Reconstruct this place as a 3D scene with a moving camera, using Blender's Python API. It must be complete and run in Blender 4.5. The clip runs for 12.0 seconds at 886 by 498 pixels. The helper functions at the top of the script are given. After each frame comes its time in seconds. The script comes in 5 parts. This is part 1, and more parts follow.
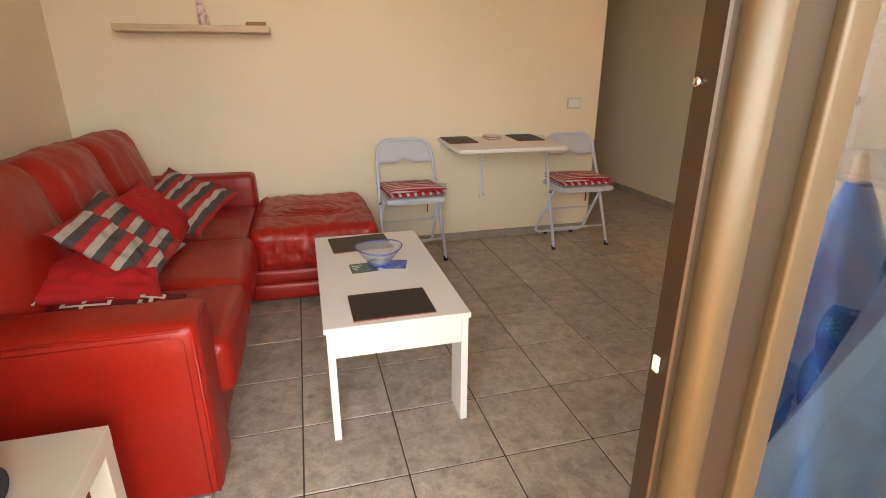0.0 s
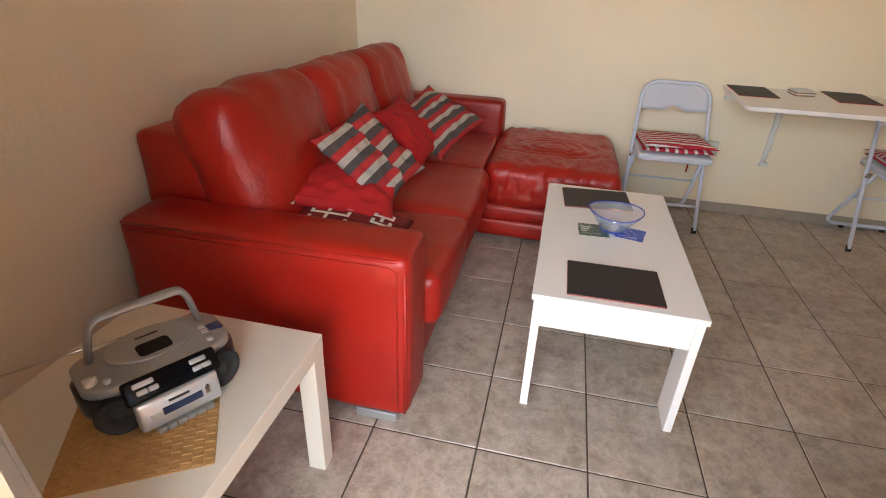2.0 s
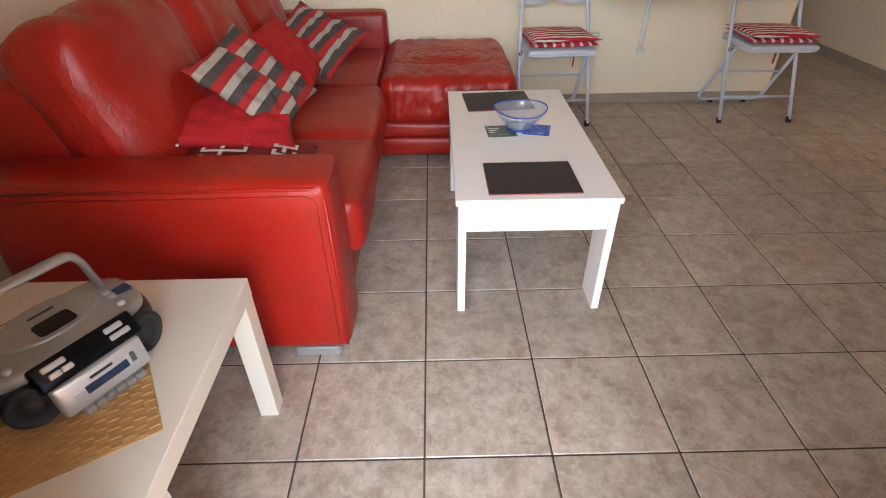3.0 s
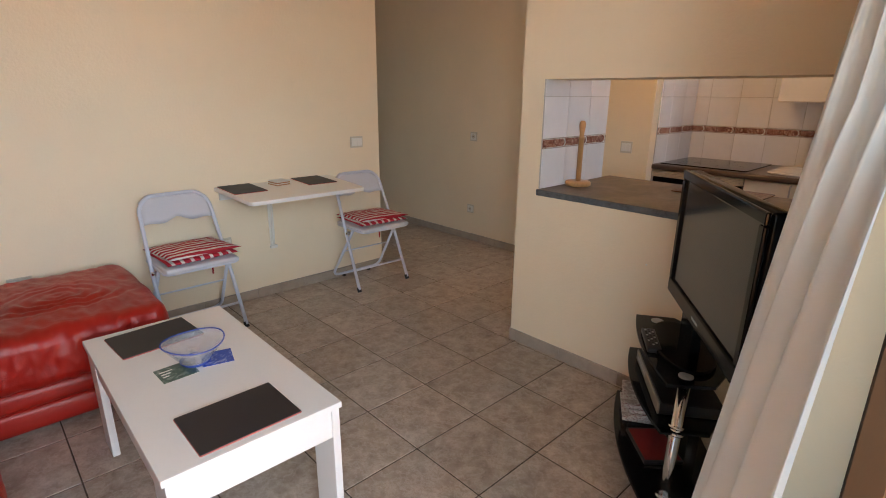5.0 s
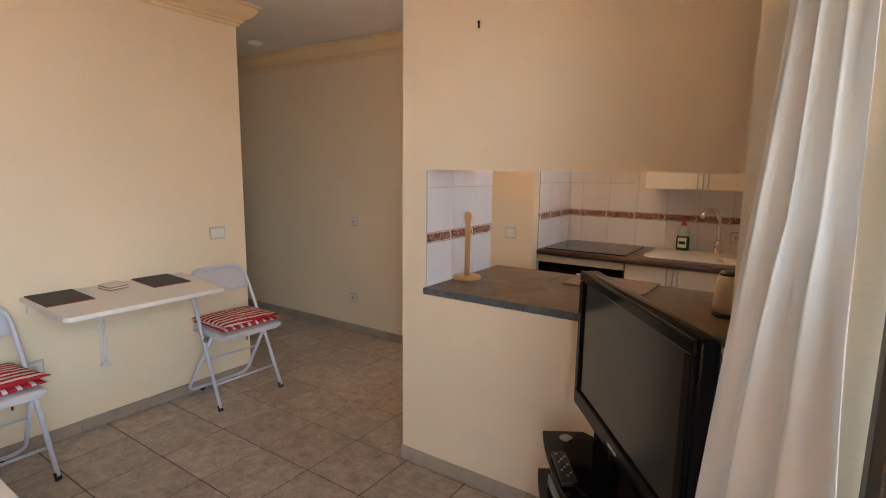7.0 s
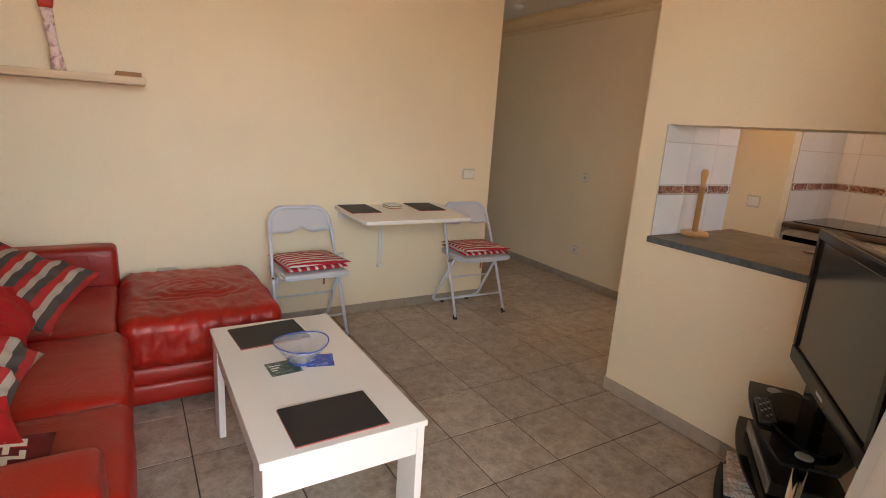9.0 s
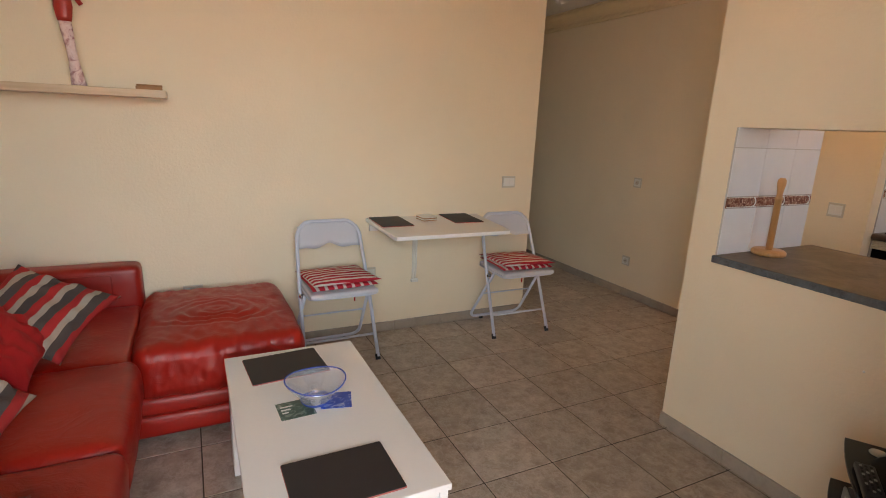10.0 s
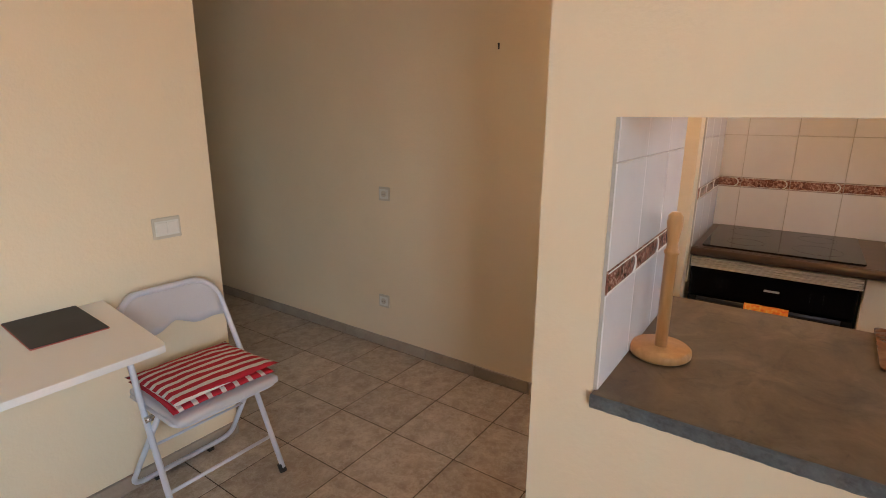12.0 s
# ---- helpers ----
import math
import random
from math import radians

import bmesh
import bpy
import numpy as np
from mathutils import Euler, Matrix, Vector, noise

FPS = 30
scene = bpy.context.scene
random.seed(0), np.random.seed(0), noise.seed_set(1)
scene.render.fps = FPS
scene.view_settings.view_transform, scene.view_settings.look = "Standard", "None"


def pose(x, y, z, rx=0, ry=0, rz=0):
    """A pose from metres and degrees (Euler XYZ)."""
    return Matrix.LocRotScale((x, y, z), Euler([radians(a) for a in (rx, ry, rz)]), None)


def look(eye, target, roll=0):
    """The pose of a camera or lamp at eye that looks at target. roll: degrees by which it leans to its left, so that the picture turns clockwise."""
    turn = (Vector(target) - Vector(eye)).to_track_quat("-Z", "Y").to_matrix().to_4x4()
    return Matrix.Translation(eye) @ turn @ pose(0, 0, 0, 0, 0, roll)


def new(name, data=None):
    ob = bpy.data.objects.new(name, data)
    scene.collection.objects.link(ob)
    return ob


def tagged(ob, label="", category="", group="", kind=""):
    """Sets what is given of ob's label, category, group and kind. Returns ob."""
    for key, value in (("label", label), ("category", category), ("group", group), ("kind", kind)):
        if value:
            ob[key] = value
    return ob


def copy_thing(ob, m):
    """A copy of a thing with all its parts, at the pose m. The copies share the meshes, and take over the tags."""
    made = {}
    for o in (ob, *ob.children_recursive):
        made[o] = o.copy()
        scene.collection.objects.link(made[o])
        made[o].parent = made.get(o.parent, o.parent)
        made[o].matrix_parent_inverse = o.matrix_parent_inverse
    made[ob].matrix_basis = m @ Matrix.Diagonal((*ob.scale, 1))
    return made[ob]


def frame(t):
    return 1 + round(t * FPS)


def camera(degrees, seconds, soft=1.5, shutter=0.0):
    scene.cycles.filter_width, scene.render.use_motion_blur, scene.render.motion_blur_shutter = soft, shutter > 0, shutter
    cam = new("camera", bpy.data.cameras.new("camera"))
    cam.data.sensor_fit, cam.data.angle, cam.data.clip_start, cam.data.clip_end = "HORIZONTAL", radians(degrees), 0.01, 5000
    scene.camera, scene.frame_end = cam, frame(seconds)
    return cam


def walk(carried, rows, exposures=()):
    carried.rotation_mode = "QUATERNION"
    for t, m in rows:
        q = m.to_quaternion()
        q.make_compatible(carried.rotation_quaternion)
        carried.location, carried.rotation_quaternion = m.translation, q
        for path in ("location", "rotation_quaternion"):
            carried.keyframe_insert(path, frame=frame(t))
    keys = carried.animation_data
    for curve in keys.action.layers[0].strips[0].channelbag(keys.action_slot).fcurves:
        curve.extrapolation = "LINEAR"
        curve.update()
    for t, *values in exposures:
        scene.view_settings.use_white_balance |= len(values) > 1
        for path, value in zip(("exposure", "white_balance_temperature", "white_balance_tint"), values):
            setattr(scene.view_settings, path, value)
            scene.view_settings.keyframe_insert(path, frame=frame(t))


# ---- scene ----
cam = camera(81.6, 12.0, soft=1.0)
PATH = [
    (0, (0.592, 0.101, 1.239), (1.081, 1.921, 0.569), -0.0),
    (0.5, (0.535, 0.297, 1.238), (0.984, 2.102, 0.501), 0.9),
    (1, (0.535, 0.339, 1.272), (0.657, 2.177, 0.495), 1.3),
    (1.5, (0.562, 0.289, 1.315), (0.331, 2.113, 0.528), 1.1),
    (2, (0.605, 0.302, 1.264), (0.237, 2.029, 0.325), 2.3),
    (2.5, (0.621, 0.316, 1.211), (0.311, 1.93, 0.07), -0.2),
    (3, (0.544, 0.309, 1.203), (0.565, 1.936, 0.04), -0.7),
    (3.5, (0.436, 0.303, 1.225), (0.887, 1.927, 0.148), -0.4),
    (3.7, (0.41, 0.316, 1.241), (1.037, 1.92, 0.225), -0.7),
    (5.3, (0.399, 0.486, 1.345), (1.773, 1.849, 0.840), 0.7),
    (5.5, (0.443, 0.53, 1.355), (1.848, 1.875, 0.888), 0.7),
    (6, (0.566, 0.609, 1.37), (2.077, 1.861, 0.986), 1.0),
    (6.5, (0.644, 0.633, 1.392), (2.266, 1.757, 1.066), 1.0),
    (6.7, (0.666, 0.635, 1.396), (2.316, 1.725, 1.092), 0.8),
    (8.3, (0.463, 0.53, 1.364), (1.844, 1.936, 1.02), 1.7),
    (8.5, (0.418, 0.499, 1.352), (1.727, 1.968, 0.997), 2.2),
    (9, (0.366, 0.407, 1.32), (1.388, 2.062, 0.856), 3.8),
    (9.5, (0.419, 0.414, 1.34), (1.232, 2.17, 0.837), 3.2),
    (10, (0.533, 0.592, 1.359), (1.399, 2.331, 0.886), 2.5),
    (10.5, (0.682, 0.933, 1.374), (1.865, 2.479, 0.919), -0.5),
    (11, (0.962, 1.161, 1.434), (2.448, 2.409, 0.948), -1.0),
    (11.5, (1.307, 1.388, 1.428), (2.793, 2.63, 0.933), -0.2),
    (12, (1.58, 1.69, 1.395), (3.168, 2.799, 0.895), 0.3),
]
EXPOSURES = [(0.0, 3.0, 7600, 10), (1.5, 3.05, 6850, 10), (2.5, 3.1, 6450, 10), (3.5, 3.2, 6250, 10), (5.5, 2.85, 6350, 10), (6.5, 3.0, 6350, 10),
             (8.5, 2.98, 6700, 10), (9.0, 2.9, 7000, 10), (9.5, 2.9, 6800, 10), (10.0, 2.82, 6800, 10), (10.5, 2.92, 6350, 10), (11.0, 3.2, 6100, 10), (11.5, 3.1, 6300, 10), (12.0, 3.13, 6400, 10)]
walk(cam, [(t, look(eye, target, roll)) for t, eye, target, roll in PATH], EXPOSURES)

# ---- light ----
world = bpy.data.worlds.new("world")
scene.world = world
world.use_nodes = True
wn = world.node_tree.nodes
sky = wn.new("ShaderNodeTexSky")
sky.sky_type = 'NISHITA'
sky.sun_disc = False
sky.sun_elevation = radians(51)
sky.sun_rotation = radians(94)
wn["Background"].inputs["Strength"].default_value = 0.08
world.node_tree.links.new(sky.outputs[0], wn["Background"].inputs["Color"])

sun = new("sun", bpy.data.lights.new("sun", 'SUN'))
sun.data.energy, sun.data.angle, sun.data.color = 5.0, radians(0.5), (1.0, 0.94, 0.84)
sun.matrix_world = look((0.62, -0.04, 0.78), (0, 0, 0))


def area(name, x, y, z, w, h, energy, color, target):
    la = bpy.data.lights.new(name, 'AREA')
    la.shape, la.size, la.size_y, la.energy, la.color = 'RECTANGLE', w, h, energy, color
    ob = new(name, la)
    ob.matrix_world = look((x, y, z), target)
    return ob


# area lamps standing in for sky light: above the terrace parapet, in the kitchen window
area("terrace_daylight", -2.2, -3.0, 2.2, 9.4, 2.4, 130.0, (0.88, 0.945, 1.0), (-2.2, 3.0, 2.2))
area("kitchen_window_daylight", 3.40, 0.46, 1.55, 0.56, 1.0, 0.60, (0.60, 0.76, 1.0), (3.40, 3.0, 1.2))

# warm lamp under the kitchen ceiling, beside the passage
area("kitchen_lamp", 3.40, 1.88, 2.325, 0.30, 0.30, 0.85, (1.0, 0.52, 0.18), (3.40, 1.881, 0.0))

# ---- materials ----


def mix_node(nt, fac, a, b):
    n = nt.nodes.new("ShaderNodeMix")
    n.data_type = 'RGBA'
    for sock, v in ((n.inputs[0], fac), (n.inputs[6], a), (n.inputs[7], b)):
        if isinstance(v, (tuple, list)):
            sock.default_value = (*v, 1.0) if len(v) == 3 else v
        elif isinstance(v, (int, float)):
            sock.default_value = v
        else:
            nt.links.new(v, sock)
    return n.outputs[2]


def noise_node(nt, vec, scale, detail=4.0, rough=0.55, distort=0.0):
    n = nt.nodes.new("ShaderNodeTexNoise")
    n.inputs["Scale"].default_value = scale
    n.inputs["Detail"].default_value = detail
    n.inputs["Roughness"].default_value = rough
    n.inputs["Distortion"].default_value = distort
    nt.links.new(vec, n.inputs["Vector"])
    return n.outputs["Fac"]


def ramp_node(nt, fac, stops, kind='LINEAR'):
    n = nt.nodes.new("ShaderNodeValToRGB")
    n.color_ramp.interpolation = kind
    while len(n.color_ramp.elements) < len(stops):
        n.color_ramp.elements.new(0.5)
    for e, (p, c) in zip(n.color_ramp.elements, stops):
        e.position = p
        e.color = (*c, 1.0) if isinstance(c, (tuple, list)) else (c, c, c, 1.0)
    nt.links.new(fac, n.inputs[0])
    return n.outputs[0]


def math_node(nt, op, a, b=0.0):
    n = nt.nodes.new("ShaderNodeMath")
    n.operation = op
    for sock, v in ((n.inputs[0], a), (n.inputs[1], b)):
        if isinstance(v, (int, float)):
            sock.default_value = v
        else:
            nt.links.new(v, sock)
    return n.outputs[0]


def base_mat(name):
    m = bpy.data.materials.new(name)
    m.use_nodes = True
    nt = m.node_tree
    p = nt.nodes["Principled BSDF"]
    tc = nt.nodes.new("ShaderNodeTexCoord")
    return m, nt, p, tc.outputs["Object"]


def bump_to(nt, p, height, strength, dist=0.002):
    b = nt.nodes.new("ShaderNodeBump")
    b.inputs["Strength"].default_value = strength
    b.inputs["Distance"].default_value = dist
    nt.links.new(height, b.inputs["Height"])
    nt.links.new(b.outputs[0], p.inputs["Normal"])


def surface(name, col, rough=0.5, metal=0.0, var=0.12, big=3.0, fine=60.0, bump=0.15, bdist=0.001, rvar=0.1, obj_random=0.0, spec=0.5):
    """A plain painted, cast or moulded surface with stains at two scales."""
    m, nt, p, vec = base_mat(name)
    dark = tuple(c * (1 - var) for c in col)
    light = tuple(min(1.0, c * (1 + var * 0.6)) for c in col)
    n1 = noise_node(nt, vec, big, 5.0)
    n2 = noise_node(nt, vec, fine, 3.0)
    s = math_node(nt, 'ADD', math_node(nt, 'MULTIPLY', n1, 0.7), math_node(nt, 'MULTIPLY', n2, 0.3))
    c = ramp_node(nt, s, [(0.3, dark), (0.5, col), (0.7, light)])
    if obj_random:
        oi = nt.nodes.new("ShaderNodeObjectInfo")
        hsv = nt.nodes.new("ShaderNodeHueSaturation")
        nt.links.new(math_node(nt, 'ADD', math_node(nt, 'MULTIPLY', oi.outputs["Random"], obj_random), 1 - obj_random / 2), hsv.inputs["Value"])
        nt.links.new(c, hsv.inputs["Color"])
        c = hsv.outputs[0]
    nt.links.new(c, p.inputs["Base Color"])
    r = math_node(nt, 'ADD', math_node(nt, 'MULTIPLY', n1, rvar * 2), rough - rvar)
    nt.links.new(r, p.inputs["Roughness"])
    p.inputs["Metallic"].default_value = metal
    p.inputs["Specular IOR Level"].default_value = spec
    if bump:
        bump_to(nt, p, n2, bump, bdist)
    return m


def plaster(name, col):
    m, nt, p, vec = base_mat(name)
    n1 = noise_node(nt, vec, 1.3, 4.0)
    n2 = noise_node(nt, vec, 70.0, 4.0, 0.6)
    n3 = noise_node(nt, vec, 14.0, 3.0)
    c = ramp_node(nt, n1, [(0.3, tuple(v * 0.95 for v in col)), (0.7, tuple(min(1, v * 1.03) for v in col))])
    c = mix_node(nt, math_node(nt, 'MULTIPLY', ramp_node(nt, n3, [(0.62, 0.0), (0.75, 1.0)]), 0.12), c, tuple(v * 0.86 for v in col))
    nt.links.new(c, p.inputs["Base Color"])
    p.inputs["Roughness"].default_value = 0.62
    h = math_node(nt, 'ADD', math_node(nt, 'MULTIPLY', n2, 1.0), math_node(nt, 'MULTIPLY', n3, 0.6))
    bump_to(nt, p, h, 0.35, 0.004)
    return m


def leather_mat(name, crease):
    m, nt, p, vec = base_mat(name)
    n1 = noise_node(nt, vec, 2.2, 4.0)
    n2 = noise_node(nt, vec, 9.0, 5.0, 0.6, 0.8)
    v = nt.nodes.new("ShaderNodeTexVoronoi")
    v.inputs["Scale"].default_value = 260.0
    nt.links.new(vec, v.inputs["Vector"])
    c = ramp_node(nt, n1, [(0.25, (0.27, 0.009, 0.005)), (0.55, (0.36, 0.012, 0.006)), (0.8, (0.42, 0.018, 0.008))])
    c = mix_node(nt, math_node(nt, 'MULTIPLY', ramp_node(nt, n2, [(0.5, 0.0), (0.75, 1.0)]), 0.35), c, (0.22, 0.02, 0.012))
    nt.links.new(c, p.inputs["Base Color"])
    r = math_node(nt, 'ADD', math_node(nt, 'MULTIPLY', n2, 0.20), 0.27)
    nt.links.new(r, p.inputs["Roughness"])
    p.inputs["Specular IOR Level"].default_value = 0.4
    # creases: thin ridges where a warped noise crosses its middle
    n3 = noise_node(nt, vec, 6.5, 3.0, 0.5, 1.6)
    ridge = math_node(nt, 'POWER', math_node(nt, 'SUBTRACT', 1.0, math_node(nt, 'MULTIPLY', math_node(nt, 'ABSOLUTE', math_node(nt, 'SUBTRACT', n3, 0.5)), 5.0)), 3.0)
    ridge = math_node(nt, 'MAXIMUM', math_node(nt, 'MULTIPLY', ridge, ramp_node(nt, n1, [(0.42, 0.0), (0.6, 1.0)])), 0.0)
    h = math_node(nt, 'ADD', math_node(nt, 'MULTIPLY', v.outputs["Distance"], 0.12), math_node(nt, 'MULTIPLY', n2, 1.2))
    h = math_node(nt, 'ADD', h, math_node(nt, 'MULTIPLY', ridge, crease))
    bump_to(nt, p, h, 0.5, 0.006)
    return m


def floor_tile_mat():
    m, nt, p, vec = base_mat("stoneware_tile")
    oi = nt.nodes.new("ShaderNodeObjectInfo")
    add = nt.nodes.new("ShaderNodeVectorMath")
    add.operation = 'ADD'
    sc = nt.nodes.new("ShaderNodeVectorMath")
    sc.operation = 'SCALE'
    comb = nt.nodes.new("ShaderNodeCombineXYZ")
    for i in range(3):
        nt.links.new(oi.outputs["Random"], comb.inputs[i])
    nt.links.new(comb.outputs[0], sc.inputs[0])
    sc.inputs["Scale"].default_value = 37.0
    nt.links.new(vec, add.inputs[0])
    nt.links.new(sc.outputs[0], add.inputs[1])
    v = add.outputs[0]
    n1 = noise_node(nt, v, 13.0, 9.0, 0.74, 0.15)
    n2 = noise_node(nt, v, 2.5, 3.0)
    n3 = noise_node(nt, v, 120.0, 2.0)
    c = ramp_node(nt, n1, [(0.28, (0.21, 0.155, 0.115)), (0.43, (0.31, 0.25, 0.198)), (0.55, (0.39, 0.328, 0.27)), (0.70, (0.52, 0.455, 0.39))])
    c = mix_node(nt, math_node(nt, 'MULTIPLY', ramp_node(nt, n2, [(0.45, 0.0), (0.7, 1.0)]), 0.28), c, (0.29, 0.23, 0.18))
    vein = math_node(nt, 'ABSOLUTE', math_node(nt, 'SUBTRACT', noise_node(nt, v, 11.0, 8.0, 0.72, 0.25), 0.5))
    c = mix_node(nt, ramp_node(nt, vein, [(0.0, 0.28), (0.045, 0.0)]), c, (0.62, 0.56, 0.50))
    hsv = nt.nodes.new("ShaderNodeHueSaturation")
    nt.links.new(math_node(nt, 'ADD', math_node(nt, 'MULTIPLY', oi.outputs["Random"], 0.20), 1.02), hsv.inputs["Value"])
    nt.links.new(c, hsv.inputs["Color"])
    nt.links.new(hsv.outputs[0], p.inputs["Base Color"])
    nt.links.new(math_node(nt, 'ADD', math_node(nt, 'MULTIPLY', n1, 0.22), 0.24), p.inputs["Roughness"])
    h = math_node(nt, 'ADD', math_node(nt, 'MULTIPLY', n1, 1.0), math_node(nt, 'MULTIPLY', n3, 0.15))
    bump_to(nt, p, h, 0.25, 0.003)
    return m


def stripes_mat(name, axis, period, bands, rough=0.9, weave=900.0, offset=0.0, pieced=0.0):
    """Woven cloth with printed bands: bands are (start, colour) within one period along an axis."""
    m, nt, p, vec = base_mat(name)
    sep = nt.nodes.new("ShaderNodeSeparateXYZ")
    nt.links.new(vec, sep.inputs[0])
    wob = math_node(nt, 'MULTIPLY', noise_node(nt, vec, 9.0, 2.0), 0.12 * period)
    u = math_node(nt, 'ADD', math_node(nt, 'ADD', sep.outputs[axis], wob), offset + 10 * period)
    if pieced:
        u = math_node(nt, 'ADD', u, math_node(nt, 'MULTIPLY', math_node(nt, 'GREATER_THAN', sep.outputs[1 - axis], 0.0), pieced * period))
    f = math_node(nt, 'FRACT', math_node(nt, 'DIVIDE', u, period))
    c = ramp_node(nt, f, bands, 'CONSTANT')
    n = noise_node(nt, vec, 240.0, 2.0)
    c = mix_node(nt, math_node(nt, 'MULTIPLY', n, 0.3), c, (0.12, 0.06, 0.05))
    nt.links.new(c, p.inputs["Base Color"])
    p.inputs["Roughness"].default_value = rough
    bump_to(nt, p, n, 0.5, 0.002)
    return m


def wood_mat(name, c1, c2, rough=0.4, axis_scale=(2.0, 30.0, 30.0)):
    m, nt, p, vec = base_mat(name)
    mp = nt.nodes.new("ShaderNodeMapping")
    mp.inputs["Scale"].default_value = axis_scale
    nt.links.new(vec, mp.inputs[0])
    n1 = noise_node(nt, mp.outputs[0], 1.6, 6.0, 0.6, 0.6)
    n2 = noise_node(nt, vec, 3.0, 2.0)
    c = ramp_node(nt, n1, [(0.3, c1), (0.7, c2)])
    c = mix_node(nt, math_node(nt, 'MULTIPLY', n2, 0.25), c, tuple(v * 0.7 for v in c1))
    nt.links.new(c, p.inputs["Base Color"])
    p.inputs["Roughness"].default_value = rough
    bump_to(nt, p, n1, 0.2, 0.001)
    return m


def stone_top_mat():
    m, nt, p, vec = base_mat("slate_laminate")
    n1 = noise_node(nt, vec, 6.0, 7.0, 0.65, 1.2)
    n2 = noise_node(nt, vec, 38.0, 5.0, 0.7, 0.5)
    n3 = noise_node(nt, vec, 2.0, 2.0)
    c = ramp_node(nt, n1, [(0.3, (0.060, 0.046, 0.032)), (0.5, (0.120, 0.094, 0.066)), (0.72, (0.20, 0.160, 0.115))])
    c = mix_node(nt, math_node(nt, 'MULTIPLY', ramp_node(nt, n2, [(0.5, 0.0), (0.72, 1.0)]), 0.4), c, (0.20, 0.170, 0.130))
    c = mix_node(nt, math_node(nt, 'MULTIPLY', ramp_node(nt, n3, [(0.40, 0.0), (0.62, 1.0)]), 0.55), c, (0.15, 0.088, 0.045))
    n4 = noise_node(nt, vec, 13.0, 6.0, 0.7, 2.0)
    c = mix_node(nt, math_node(nt, 'MULTIPLY', ramp_node(nt, n4, [(0.56, 0.0), (0.66, 1.0)]), 0.45), c, (0.045, 0.040, 0.036))
    nt.links.new(c, p.inputs["Base Color"])
    nt.links.new(math_node(nt, 'ADD', math_node(nt, 'MULTIPLY', n2, 0.25), 0.32), p.inputs["Roughness"])
    bump_to(nt, p, math_node(nt, 'ADD', n1, math_node(nt, 'MULTIPLY', n2, 0.6)), 0.4, 0.003)
    return m


def glass_mat(name, tint, gloss=0.0, ior=1.5, rough=0.0):
    m, nt, p, vec = base_mat(name)
    p.inputs["Base Color"].default_value = (*tint, 1)
    p.inputs["Transmission Weight"].default_value = 1.0
    p.inputs["Roughness"].default_value = rough
    p.inputs["IOR"].default_value = ior
    if gloss:
        g = nt.nodes.new("ShaderNodeBsdfGlossy")
        g.inputs["Roughness"].default_value = 0.01
        g.inputs["Color"].default_value = (0.85, 0.92, 1.0, 1)
        mx = nt.nodes.new("ShaderNodeMixShader")
        mx.inputs[0].default_value = gloss
        nt.links.new(p.outputs[0], mx.inputs[1])
        nt.links.new(g.outputs[0], mx.inputs[2])
        nt.links.new(mx.outputs[0], nt.nodes["Material Output"].inputs["Surface"])
    return m


def thin_glass(name, tint, gloss, frost=0.12):
    """Thin blown glass: see-through and tinted, with a weak mirror gloss."""
    m, nt, p, vec = base_mat(name)
    tr = nt.nodes.new("ShaderNodeBsdfTransparent")
    tr.inputs["Color"].default_value = (*tint, 1)
    g = nt.nodes.new("ShaderNodeBsdfGlossy")
    g.inputs["Roughness"].default_value = 0.03
    mx = nt.nodes.new("ShaderNodeMixShader")
    mx.inputs[0].default_value = gloss
    nt.links.new(tr.outputs[0], mx.inputs[1])
    nt.links.new(g.outputs[0], mx.inputs[2])
    df = nt.nodes.new("ShaderNodeBsdfDiffuse")
    df.inputs["Color"].default_value = (*[min(1.0, c * 0.9) for c in tint], 1)
    mx2 = nt.nodes.new("ShaderNodeMixShader")
    mx2.inputs[0].default_value = frost
    nt.links.new(mx.outputs[0], mx2.inputs[1])
    nt.links.new(df.outputs[0], mx2.inputs[2])
    nt.links.new(mx2.outputs[0], nt.nodes["Material Output"].inputs["Surface"])
    return m


def curtain_mat():
    m, nt, p, vec = base_mat("curtain_cloth")
    n1 = noise_node(nt, vec, 3.0, 3.0)
    n2 = noise_node(nt, vec, 350.0, 2.0)
    c = ramp_node(nt, n1, [(0.3, (0.85, 0.845, 0.83)), (0.7, (0.91, 0.905, 0.89))])
    nt.links.new(c, p.inputs["Base Color"])
    p.inputs["Roughness"].default_value = 0.85
    bump_to(nt, p, n2, 0.3, 0.001)
    tr = nt.nodes.new("ShaderNodeBsdfTranslucent")
    nt.links.new(c, tr.inputs["Color"])
    mx = nt.nodes.new("ShaderNodeMixShader")
    mx.inputs[0].default_value = 0.38
    nt.links.new(p.outputs[0], mx.inputs[1])
    nt.links.new(tr.outputs[0], mx.inputs[2])
    nt.links.new(mx.outputs[0], nt.nodes["Material Output"].inputs["Surface"])
    return m


